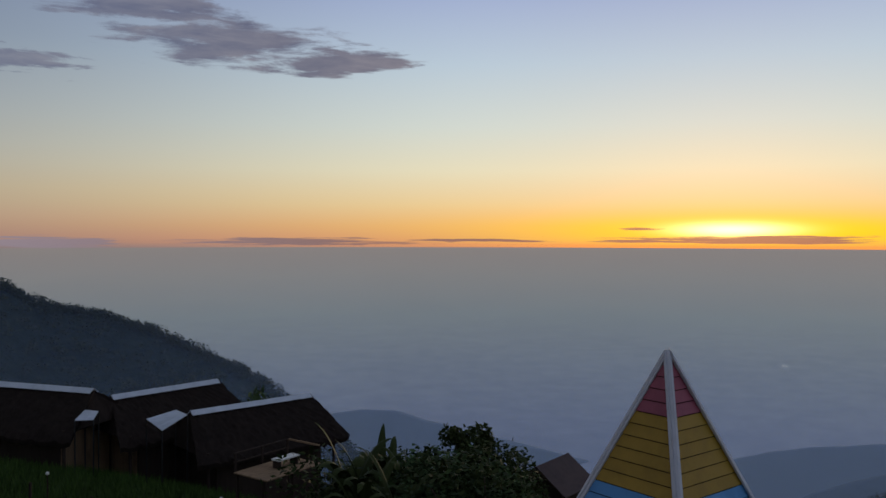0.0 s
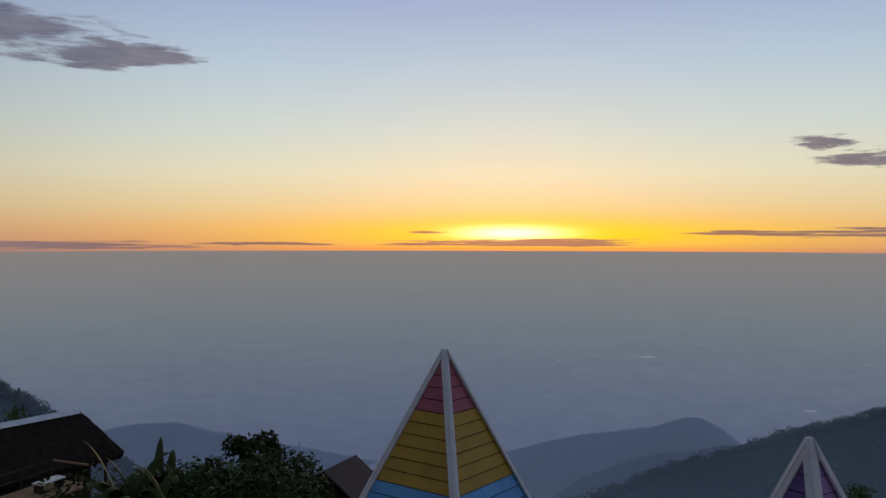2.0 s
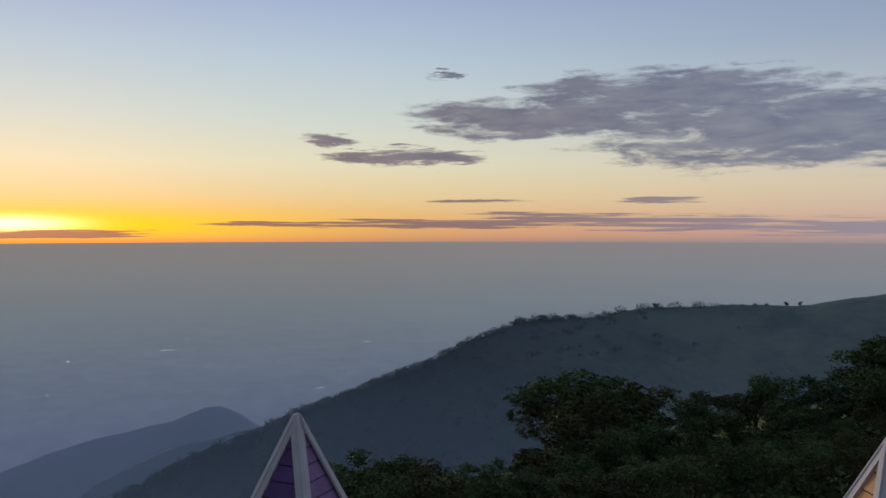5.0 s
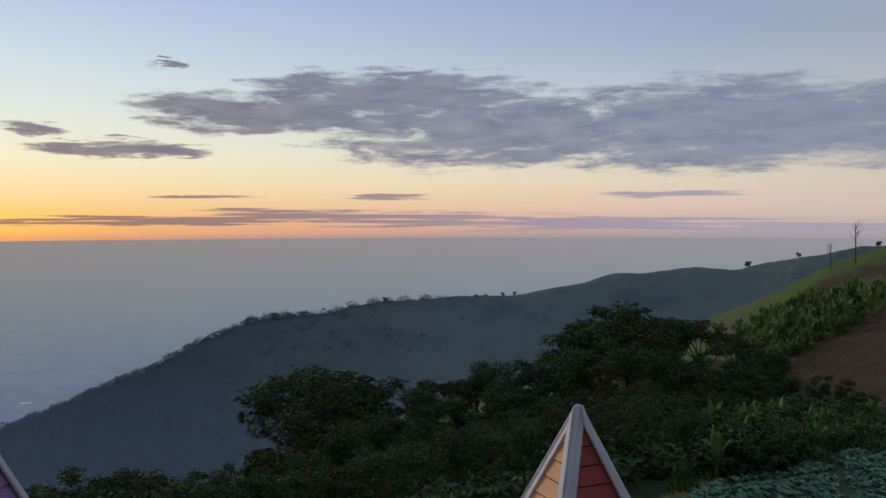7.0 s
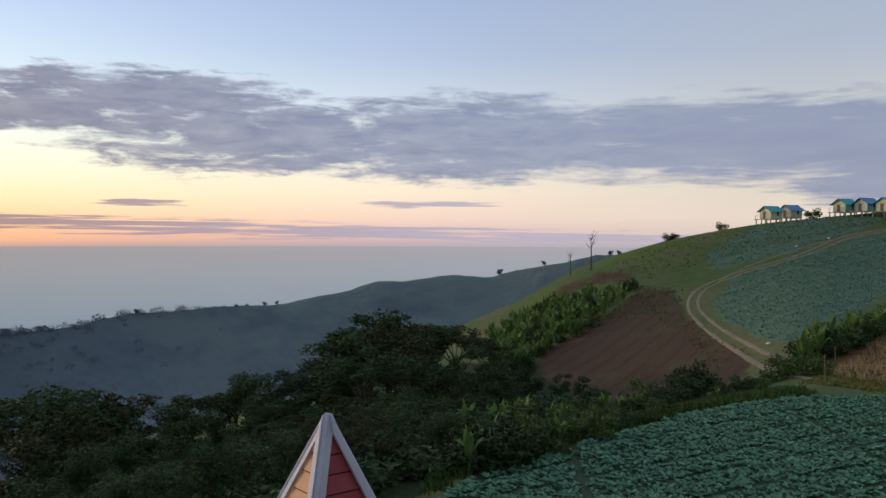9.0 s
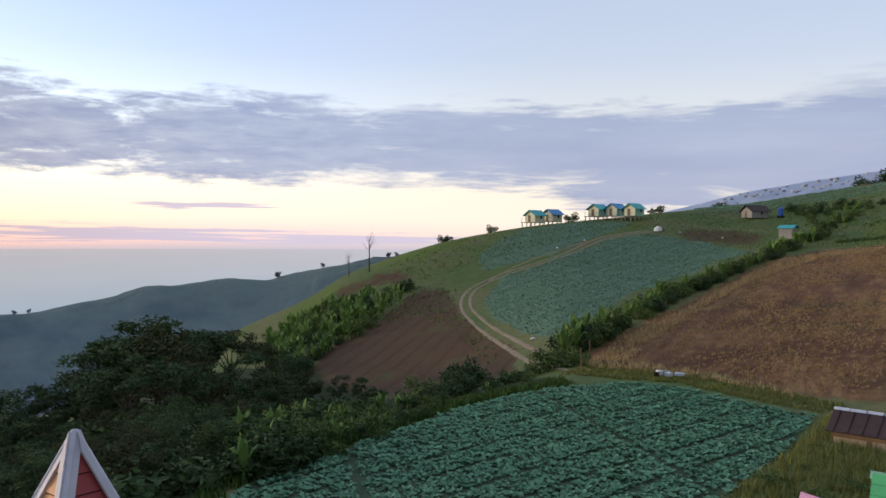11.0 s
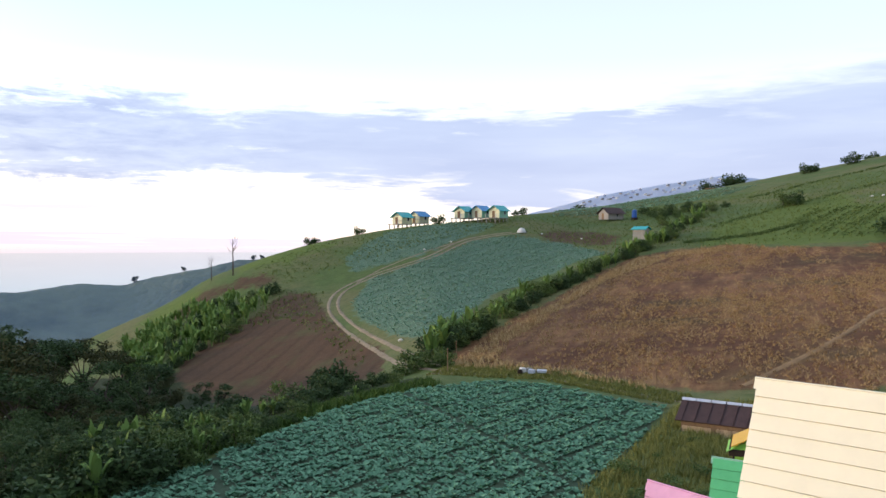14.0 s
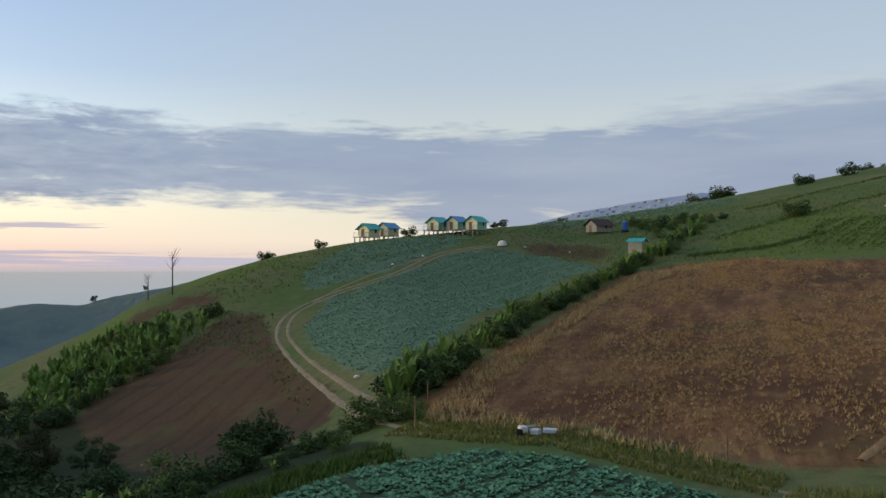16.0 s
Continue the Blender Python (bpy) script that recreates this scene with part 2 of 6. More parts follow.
M = {
    "leaf": leafy("dark_leaf", (0.088, 0.138, 0.048), (0.028, 0.052, 0.024)),
    "leaf_brown": leafy("russet_leaf", (0.09, 0.092, 0.034), (0.026, 0.038, 0.016)),
    "leaf_light": leafy("bright_leaf", (0.15, 0.21, 0.06), (0.05, 0.085, 0.03)),
    "banana": leafy("banana_leaf", (0.24, 0.36, 0.10), (0.07, 0.14, 0.035)),
    "cabbage": leafy("cabbage_leaf", (0.22, 0.42, 0.26), (0.06, 0.155, 0.09)),
    # paler, flatter copy of the cabbage leaf; distance is put into the colour
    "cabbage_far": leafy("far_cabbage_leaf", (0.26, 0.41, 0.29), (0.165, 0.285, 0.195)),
    "straw": leafy("dry_straw", (0.62, 0.45, 0.22), (0.32, 0.20, 0.095)),
    "grass": leafy("grass_blade", (0.22, 0.265, 0.075), (0.11, 0.155, 0.045)),
    # grass blade copy darkened to hold the slope's shade in its colour
    "grass_shade": leafy("shaded_grass", (0.10, 0.17, 0.035), (0.018, 0.042, 0.010)),
    "bank": leafy("olive_bank_grass", (0.33, 0.30, 0.085), (0.11, 0.14, 0.04)),
    # leaf copy with the silhouette shade below the huts put into its colour
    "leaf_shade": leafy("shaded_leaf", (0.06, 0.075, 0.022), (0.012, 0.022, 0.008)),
    "bark": surface("bark", (0.16, 0.13, 0.10), (0.05, 0.04, 0.035), 8, 0.9, 0.6),
    "trim": surface("white_trim_paint", (0.60, 0.60, 0.68), (0.47, 0.47, 0.55), 5, 0.5, 0.1, vary=0.05, dirt=0.15),
    "pink": surface("pink_paint", (0.38, 0.10, 0.15), (0.30, 0.08, 0.12), 5, 0.55, 0.1),
    "yellow": surface("yellow_paint", (0.40, 0.245, 0.036), (0.32, 0.19, 0.03), 5, 0.55, 0.1),
    "sky_blue": surface("sky_blue_paint", (0.12, 0.34, 0.70), (0.09, 0.27, 0.58), 5, 0.55, 0.1),
    "purple": surface("purple_paint", (0.13, 0.075, 0.26), (0.10, 0.055, 0.20), 5, 0.55, 0.1),
    "lilac": surface("lilac_paint", (0.30, 0.19, 0.42), (0.24, 0.15, 0.34), 5, 0.55, 0.1),
    "mint": surface("mint_paint", (0.36, 0.66, 0.50), (0.28, 0.55, 0.42), 5, 0.55, 0.1),
    "orange": surface("orange_paint", (0.85, 0.42, 0.20), (0.72, 0.33, 0.15), 5, 0.55, 0.1),
    "red": surface("red_paint", (0.36, 0.07, 0.07), (0.28, 0.05, 0.055), 5, 0.55, 0.1),
    "cream": surface("cream_paint", (0.95, 0.88, 0.67), (0.90, 0.82, 0.60), 3, 0.6, 0.08, vary=0.03, dirt=0.08),
    "cream_body": surface("pale_wall_paint", (0.84, 0.82, 0.58), (0.72, 0.70, 0.46), 3, 0.7, 0.1),
    "pink_roof": surface("rose_paint", (0.78, 0.42, 0.60), (0.68, 0.34, 0.52), 3, 0.6, 0.08, vary=0.04),
    "green_roof": surface("leaf_green_paint", (0.12, 0.55, 0.24), (0.09, 0.44, 0.19), 3, 0.6, 0.08, vary=0.04),
    "amber_roof": surface("amber_paint", (0.80, 0.48, 0.07), (0.66, 0.38, 0.05), 3, 0.6, 0.08, vary=0.04),
    "turquoise": surface("turquoise_paint", (0.16, 0.62, 0.58), (0.12, 0.52, 0.50), 3, 0.6, 0.08, vary=0.04),
    "blue_grey": surface("blue_grey_paint", (0.42, 0.46, 0.62), (0.34, 0.38, 0.54), 3, 0.5, 0.08, vary=0.04),
    "teal_tin": surface("teal_roof_sheet", (0.03, 0.46, 0.46), (0.02, 0.36, 0.38), 3, 0.45, 0.1, vary=0.1),
    "blue_tin": surface("blue_roof_sheet", (0.05, 0.30, 0.62), (0.035, 0.23, 0.50), 3, 0.45, 0.1, vary=0.1),
    "rust_tin": surface("brown_roof_sheet", (0.10, 0.055, 0.05), (0.045, 0.028, 0.028), 4, 0.7, 0.2, (1, 1, 0.2), dirt=0.4),
    "white_tin": surface("pale_roof_sheet", (0.62, 0.66, 0.74), (0.48, 0.52, 0.60), 4, 0.45, 0.1),
    "thatch": surface("thatch", (0.036, 0.026, 0.022), (0.014, 0.010, 0.009), 9, 0.95, 0.8, (1, 1, 0.25), dirt=0.4),
    "plank": surface("weathered_plank", (0.34, 0.23, 0.14), (0.17, 0.11, 0.07), 6, 0.85, 0.4, (1, 1, 0.2), dirt=0.4),
    "pale_board": surface("pale_board", (0.62, 0.47, 0.30), (0.44, 0.31, 0.19), 5, 0.85, 0.3, (1, 1, 0.2), vary=0.25, dirt=0.3),
    "dark_wood": surface("dark_wood", (0.07, 0.05, 0.04), (0.03, 0.022, 0.02), 6, 0.85, 0.4, (1, 1, 0.2)),
    "concrete": surface("concrete", (0.42, 0.40, 0.37), (0.26, 0.25, 0.23), 5, 0.9, 0.3),
    "dark": surface("dark_opening", (0.02, 0.02, 0.022), (0.012, 0.012, 0.014), 4, 0.6, 0.1),
    "white": surface("white_cloth", (0.78, 0.78, 0.76), (0.62, 0.62, 0.60), 4, 0.8, 0.2),
    "blue": surface("blue_plastic", (0.05, 0.16, 0.55), (0.04, 0.12, 0.42), 4, 0.4, 0.05),
    "track": surface("bare_track", (0.36, 0.295, 0.205), (0.23, 0.18, 0.115), 1.5, 0.95, 0.5, dirt=0.35),
    "lawn_green": surface("lime_paint", (0.30, 0.62, 0.10), (0.24, 0.52, 0.08), 3, 0.6, 0.08),
    "water": surface("pond_water", (0.9, 0.9, 0.9), (0.8, 0.8, 0.8), 0.05, 0.12, 0.0, metal=1.0),
    "soil_path": surface("bare_soil_path", (0.36, 0.235, 0.12), (0.24, 0.15, 0.08), 1.5, 0.95, 0.5, dirt=0.35),
    "soil_bed": surface("tilled_soil", (0.15, 0.085, 0.055), (0.07, 0.04, 0.028), 1.5, 0.95, 0.6),
}


def ground_material():
    m, n, b = material("hillside")
    tc = n.add("ShaderNodeTexCoord")
    pos = tc.outputs["Object"]

    def mask(name):
        a = n.add("ShaderNodeAttribute")
        a.attribute_name = name
        return a.outputs["Fac"]
    coarse = n.noise(pos, 0.05, 5, 0.6)
    mid = n.noise(pos, 0.35, 6, 0.65)
    fine_ = n.noise(pos, 2.2, 6, 0.7)
    grass = n.mix(mid, (0.055, 0.10, 0.03), (0.16, 0.22, 0.065))
    grass = n.mix(n.math("MULTIPLY", fine_, 0.5), grass, (0.09, 0.12, 0.045))
    grass = n.mix(n.ramp(coarse, [(0.42, (0, 0, 0)), (0.62, (0.8, 0.8, 0.8))]), grass, (0.18, 0.165, 0.075))
    grass = n.mix(n.ramp(n.noise(pos, 0.9, 6, 0.75), [(0.45, (0, 0, 0)), (0.65, (0.7, 0.7, 0.7))]), grass, (0.075, 0.105, 0.036))
    soil = n.mix(mid, (0.075, 0.047, 0.028), (0.14, 0.084, 0.048))
    soil = n.mix(n.ramp(fine_, [(0.45, (0, 0, 0)), (0.7, (0.6, 0.6, 0.6))]), soil, (0.06, 0.035, 0.024))
    sep = n.add("ShaderNodeSeparateXYZ")
    n.link(pos, sep.inputs[0])
    run = n.math("ADD", n.math("MULTIPLY", sep.outputs[0], 0.5), n.math("MULTIPLY", sep.outputs[1], 0.87))
    furrow = n.math("SINE", n.math("ADD", n.math("MULTIPLY", run, 2.1), n.math("MULTIPLY", coarse, 7.0)))
    soil = n.mix(n.ramp(n.math("MULTIPLY", n.math("ADD", furrow, 1.0), n.math("ADD", 0.15, n.math("MULTIPLY", mid, 0.7))), [(0.72, (0, 0, 0)), (0.98, (0.3, 0.3, 0.3))]), soil, (0.04, 0.025, 0.014))
    dry = n.mix(n.ramp(coarse, [(0.42, (0, 0, 0)), (0.58, (1, 1, 1))]), (0.13, 0.062, 0.034), (0.25, 0.125, 0.06))
    dry = n.mix(n.ramp(mid, [(0.5, (0, 0, 0)), (0.7, (0.85, 0.85, 0.85))]), dry, (0.33, 0.20, 0.085))
    dry = n.mix(n.ramp(fine_, [(0.5, (0, 0, 0)), (0.75, (0.6, 0.6, 0.6))]), dry, (0.08, 0.04, 0.025))
    turned = n.add("ShaderNodeMapping")
    turned.vector_type = "TEXTURE"
    turned.inputs["Rotation"].default_value = (0, 0, radians(90 - 128))
    turned.inputs["Scale"].default_value = (5.0, 1.0, 1.0)
    n.link(pos, turned.inputs[0])
    plough = n.noise(turned.outputs[0], 0.5, 6, 0.7)
    dry = n.mix(n.ramp(plough, [(0.44, (0, 0, 0)), (0.62, (0.75, 0.75, 0.75))]), dry, (0.09, 0.042, 0.024))
    dry = n.mix(n.ramp(plough, [(0.30, (0.8, 0.8, 0.8)), (0.44, (0, 0, 0))]), dry, (0.36, 0.215, 0.09))
    soil = n.mix(n.ramp(n.noise(pos, 0.16, 5, 0.7), [(0.5, (0, 0, 0)), (0.7, (0.65, 0.65, 0.65))]), soil, (0.10, 0.115, 0.045))
    dry = n.mix(n.ramp(n.noise(pos, 0.07, 4, 0.6), [(0.52, (0, 0, 0)), (0.7, (0.7, 0.7, 0.7))]), dry, (0.085, 0.075, 0.032))
    crop = n.mix(mid, (0.10, 0.165, 0.108), (0.15, 0.225, 0.145))
    mound = n.mix(mid, (0.045, 0.07, 0.04), (0.08, 0.12, 0.07))
    lawn = n.mix(mid, (0.065, 0.112, 0.024), (0.165, 0.205, 0.05))

    def edge(name):
        v = n.math("ADD", mask(name), n.math("ADD", n.math("MULTIPLY", n.math("SUBTRACT", mid, 0.5), 1.3), n.math("MULTIPLY", n.math("SUBTRACT", fine_, 0.5), 0.5)))
        return n.ramp(v, [(0.38, (0, 0, 0)), (0.62, (1, 1, 1))])
    col = grass
    # dark thicket floor, also laid on the open slope as painted shade
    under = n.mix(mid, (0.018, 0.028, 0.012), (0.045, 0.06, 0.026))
    for name, c in (("lawn", lawn), ("wood_and_shade", under), ("soil", soil), ("dry", dry), ("crop", crop), ("mound", mound)):
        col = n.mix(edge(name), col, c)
    n.link(col, b.inputs["Base Color"])
    b.inputs["Roughness"].default_value = 0.95
    b.inputs["Specular IOR Level"].default_value = 0.1
    bp = n.add("ShaderNodeBump")
    bp.inputs["Strength"].default_value, bp.inputs["Distance"].default_value = 0.7, 0.25
    n.link(n.math("ADD", mid, n.math("MULTIPLY", fine_, 0.4)), bp.inputs["Height"])
    n.link(bp.outputs[0], b.inputs["Normal"])
    return m


def woods_material(name, light, dark, scale, pasture=None, relief=0.8):
    m, n, b = material(name)
    tc = n.add("ShaderNodeTexCoord")
    v = n.add("ShaderNodeTexVoronoi")
    v.inputs["Scale"].default_value = scale
    n.link(tc.outputs["Object"], v.inputs["Vector"])
    big = n.noise(tc.outputs["Object"], scale * 0.12, 5, 0.6)
    fac = n.math("ADD", n.math("MULTIPLY", v.outputs["Distance"], -0.5), n.math("ADD", big, 0.2))
    fac = n.math("MINIMUM", n.math("MAXIMUM", fac, 0.0), 1.0)
    col = n.mix(fac, dark, light)
    # patchy pasture tones, lightened to hold the ridge's haze as well
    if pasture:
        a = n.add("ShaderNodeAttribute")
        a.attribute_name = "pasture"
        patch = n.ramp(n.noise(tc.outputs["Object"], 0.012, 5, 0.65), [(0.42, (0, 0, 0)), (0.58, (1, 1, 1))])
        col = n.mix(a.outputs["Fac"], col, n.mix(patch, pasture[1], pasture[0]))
    n.link(col, b.inputs["Base Color"])
    bp = n.add("ShaderNodeBump")
    bp.inputs["Strength"].default_value, bp.inputs["Distance"].default_value = relief, 0.5 / scale
    n.link(n.math("ADD", n.math("MULTIPLY", v.outputs["Distance"], -1.0), n.noise(tc.outputs["Object"], scale * 2, 5, 0.6)), bp.inputs["Height"])
    n.link(bp.outputs[0], b.inputs["Normal"])
    b.inputs["Roughness"].default_value = 1.0
    b.inputs["Specular IOR Level"].default_value = 0.0
    return m


def valley_material():
    """The plain far below, its mist painted into glowing colour, pale towards the horizon."""
    m = bpy.data.materials.new("valley_painted_mist")
    m.use_nodes = True
    m.node_tree.nodes.clear()
    n = Nodes(m.node_tree)
    tc = n.add("ShaderNodeTexCoord")
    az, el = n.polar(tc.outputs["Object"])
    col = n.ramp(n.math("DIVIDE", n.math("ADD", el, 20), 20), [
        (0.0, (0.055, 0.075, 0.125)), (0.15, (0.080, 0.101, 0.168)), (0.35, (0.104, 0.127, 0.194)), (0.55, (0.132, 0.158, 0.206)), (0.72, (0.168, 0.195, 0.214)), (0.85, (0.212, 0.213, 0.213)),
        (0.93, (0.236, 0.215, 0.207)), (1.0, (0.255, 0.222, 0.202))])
    # the painted haze turns paler and bluer with the bearing
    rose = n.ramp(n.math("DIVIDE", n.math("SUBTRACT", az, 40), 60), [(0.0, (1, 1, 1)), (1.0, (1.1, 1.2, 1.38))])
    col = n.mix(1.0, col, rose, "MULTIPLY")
    flat = n.add("ShaderNodeMapping")
    flat.inputs["Scale"].default_value = (1, 1, 0.1)
    n.link(tc.outputs["Object"], flat.inputs[0])
    streak = n.noise(flat.outputs[0], 0.004, 6, 0.6)
    col = n.mix(1.0, col, n.ramp(streak, [(0.3, (0.975, 0.975, 0.98)), (0.7, (1.02, 1.02, 1.015))]), "MULTIPLY")
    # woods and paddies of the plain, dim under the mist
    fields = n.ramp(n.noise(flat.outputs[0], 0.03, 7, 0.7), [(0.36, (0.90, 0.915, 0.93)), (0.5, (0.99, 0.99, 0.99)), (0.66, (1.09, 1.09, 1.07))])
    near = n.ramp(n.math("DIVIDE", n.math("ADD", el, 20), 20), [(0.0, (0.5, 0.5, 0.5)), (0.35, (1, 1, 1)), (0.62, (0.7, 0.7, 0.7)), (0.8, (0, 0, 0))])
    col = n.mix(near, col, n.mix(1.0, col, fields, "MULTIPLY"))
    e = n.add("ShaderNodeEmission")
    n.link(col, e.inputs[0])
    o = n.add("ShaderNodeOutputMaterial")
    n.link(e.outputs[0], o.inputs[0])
    return m


def lerp(a, xs, ys):
    return np.interp(a, xs, ys)


def tand(e):
    return np.tan(np.radians(e))


# Contours of the hillside: bearing (degrees from the view down the valley), range and slope angle seen from the deck.
B_AZ = (-180, -60, -35, -20, -8, 5, 20, 40, 60, 75, 85, 95, 100, 106, 113, 118, 123, 128, 137, 160, 180)


def ground_z(az, r):
    """Height of the hillside at a bearing and a range from the deck (deck eye level is z = 0)."""
    # near shelf with the cabins, the cabbage mound and the grass bank
    shelf = lerp(az, B_AZ, (-5, -5.5, -8.5, -10.6, -11.6, -10.6, -7, -6.8, -7.4, -8.8, -10.4, -10.4, -10.4, -10.4, -10.4, -10.4, -10.4, -10.6, -9.5, -6, -5))
    r_edge = lerp(az, B_AZ, (40, 40, 40, 38, 33, 30, 16, 15, 18, 26, 36, 45, 52, 58, 60, 57, 52, 50, 45, 40, 40))
    # foot of the far slope (a gully below the woods)
    r_foot = lerp(az, B_AZ, (70, 70, 70, 70, 70, 70, 60, 60, 70, 85, 95, 92, 84, 72, 68, 64, 58, 56, 56, 60, 70))
    z_foot = lerp(az, B_AZ, (-3, -14, -20, -22, -24, -26, -25, -24, -23, -20, -19, -17.5, -15, -11.2, -10.9, -10.9, -10.9, -10.4, -9.2, -5, -3))
    # middle of the slope
    r_mid = lerp(az, B_AZ, (140, 140, 140, 140, 140, 140, 140, 140, 140, 140, 140, 140, 140, 140, 140, 140, 140, 140, 140, 140, 140))
    e_mid = lerp(az, B_AZ, (3, -14, -25, -27, -28, -28, -28, -25, -15.5, -11, -8.2, -4.6, -3.8, -2.6, -2.3, -1.6, -1.2, -0.9, -0.4, 2, 3))
    # shoulder of the hill, the skyline
    r_top = lerp(az, B_AZ, (300, 300, 300, 300, 300, 300, 300, 300, 240, 200, 175, 180, 188, 192, 210, 260, 300, 320, 330, 320, 300))
    e_top = np.interp(az, (-180, -60, -35, 40, 60, 75, 84.6, 88.8, 90.9, 95, 98, 103.5, 107.8, 111.8, 113.7, 117.2, 119.9, 123.6, 127.1, 130.6, 136, 150, 180),
                      (8, -14, -26, -26, -16, -10, -5.7, -3.8, -2.2, -0.7, 0.15, 1.15, 1.6, 2.1, 2.2, 2.45, 2.85, 3.42, 4.0, 4.6, 5.6, 7.4, 8))
    z_mid, z_top = r_mid * tand(e_mid), r_top * tand(e_top)
    z_far = np.minimum(-200, z_top - 150)
    keys = [(r_edge * 0 + 2, r_edge * 0 - 5), (r_edge * 0 + 12, np.maximum(shelf, -6.3)), (np.maximum(14, r_edge * 0.5), np.maximum(shelf, -6.3) * 0.15 + shelf * 0.85), (r_edge, shelf), (r_foot, z_foot), (r_mid, z_mid), (r_top, z_top),
            (r_top * 1.35, z_top - r_top * 0.07), (r_top * 0 + 950, z_far), (r_top * 0 + 4900, z_far * 0 - 52)]
    z = np.full(np.broadcast(az, r).shape, 0.0) + keys[0][1]
    for (ra, za), (rb, zb) in zip(keys, keys[1:]):
        k = np.clip((r - ra) / (rb - ra), 0, 1)
        z = np.where(r >= ra, za + (zb - za) * k, z)
    return z

# ---- the land ----
AZ_STEP, R_N, R_0, R_1 = 0.5, 270, 2.0, 1000.0
az_axis = np.arange(-180, 180, AZ_STEP)
r_axis = np.geomspace(R_0, R_1, R_N)
grid_az, grid_r = np.meshgrid(az_axis, r_axis, indexing="ij")
height = ground_z(grid_az, grid_r)
for _ in range(10):
    height[:, 1:-1] = 0.25 * height[:, :-2] + 0.5 * height[:, 1:-1] + 0.25 * height[:, 2:]
for _ in range(6):
    height = 0.25 * np.roll(height, 1, 0) + 0.5 * height + 0.25 * np.roll(height, -1, 0)


def swell(x, y, s, seed):
    rng = np.random.RandomState(seed)
    v = np.zeros_like(x)
    for k in range(7):
        a, ph = rng.uniform(0, 6.28, 2)
        f = s * 1.6 ** k
        v += np.sin((x * math.cos(a) + y * math.sin(a)) * f + ph + 1.3 * np.sin((x * math.sin(a) - y * math.cos(a)) * f * 0.6)) / 1.7 ** k
    return v


grid_x, grid_y = grid_r * np.sin(np.radians(grid_az)), grid_r * np.cos(np.radians(grid_az))
height += np.clip(grid_r / 300, 0.02, 0.6) * 0.28 * swell(grid_x, grid_y, 0.06, 3)


def gz(x, y):
    """Height of the ground sheet at a place."""
    a, r = math.degrees(math.atan2(x, y)), max(R_0, min(R_1 * 0.99, math.hypot(x, y)))
    u, v = (a + 180) / AZ_STEP, math.log(r / R_0) / math.log(R_1 / R_0) * (R_N - 1)
    i, j = int(u) % len(az_axis), min(int(v), R_N - 2)
    fu, fv, k = u - int(u), v - j, (int(u) + 1) % len(az_axis)
    return float((height[i, j] * (1 - fu) + height[k, j] * fu) * (1 - fv) + (height[i, j + 1] * (1 - fu) + height[k, j + 1] * fu) * fv)


def spot(az, r, lift=0.0):
    p = bearing(az, r, 0)
    return Vector((p.x, p.y, gz(p.x, p.y) + lift))


def inside(x, y, poly):
    """Which places lie within a plot whose corners are given by bearing and range."""
    pts = [bearing(a, r, 0) for a, r in poly]
    hit = np.zeros(np.shape(x), bool)
    for p, q in zip(pts, pts[1:] + pts[:1]):
        cross = ((p.y > y) != (q.y > y)) & (x < (q.x - p.x) * (y - p.y) / (q.y - p.y + 1e-9) + p.x)
        hit ^= cross
    return hit


CABBAGES = [(82, 30), (84.6, 35), (92.8, 42), (98.5, 49), (104.3, 56), (110.2, 60.5), (114.2, 59), (118.1, 55), (122.3, 52.5), (120.4, 42), (117.7, 35), (116.2, 31), (112, 25), (95, 24)]
UPPER_CROP = [(100.6, 129), (101.6, 112), (104, 93), (105.5, 88), (107.5, 92), (110.6, 116), (116.1, 143), (118.6, 151), (115.7, 165), (112.2, 173), (109.2, 167), (106, 152), (102, 144)]
HIGH_CROP = [(101, 150), (106, 158), (109, 174), (111, 185), (107.5, 190), (103, 180), (100, 162)]
SOIL_WEST = [(88.6, 112), (90.3, 124), (93.5, 131), (96, 146), (98.3, 140), (98.9, 124), (100.4, 108), (103.2, 90), (102.6, 80), (98.5, 74), (95, 76), (91.5, 92)]
RED_PATCH = [(113.4, 171), (114.2, 184), (119.2, 180), (118.9, 163), (116, 166)]
STUBBLE = [(107.0, 74), (110.5, 87.5), (113.9, 102), (117.5, 125), (120.2, 144), (122.8, 149), (126, 151), (128.8, 145), (133.5, 140), (137, 142), (148, 150), (150, 62), (136.1, 58), (127.3, 59), (122.9, 60), (116.1, 67), (111, 70)]
SOIL_BANK = [(88, 158), (90, 162), (93, 163), (96.5, 160), (96, 152), (92, 156), (89, 150)]
THICKET = [(30, 18), (30, 130), (60, 140), (75, 130), (84, 128), (90, 112), (96, 76), (102, 68), (106, 66), (104, 58), (98, 51), (92, 44), (84, 36), (78, 27), (60, 20)]
# open grass slope by the huts, its shade painted as dark ground
SHADY = [(-60, 2), (-60, 60), (-20, 60), (8, 50), (10, 14), (0, 2)]
LAWNS = [[(91.5, 172), (95, 165), (99, 172), (101, 182), (96, 184)], [(86, 160), (90, 150), (91, 170), (88, 172)], [(124, 150), (131.5, 146), (134, 185), (133, 225), (126, 190)], [(131.9, 147), (137, 147), (140, 190), (133.5, 190)],
         [(104.6, 71), (107.5, 69), (108.5, 73), (106, 76)]]


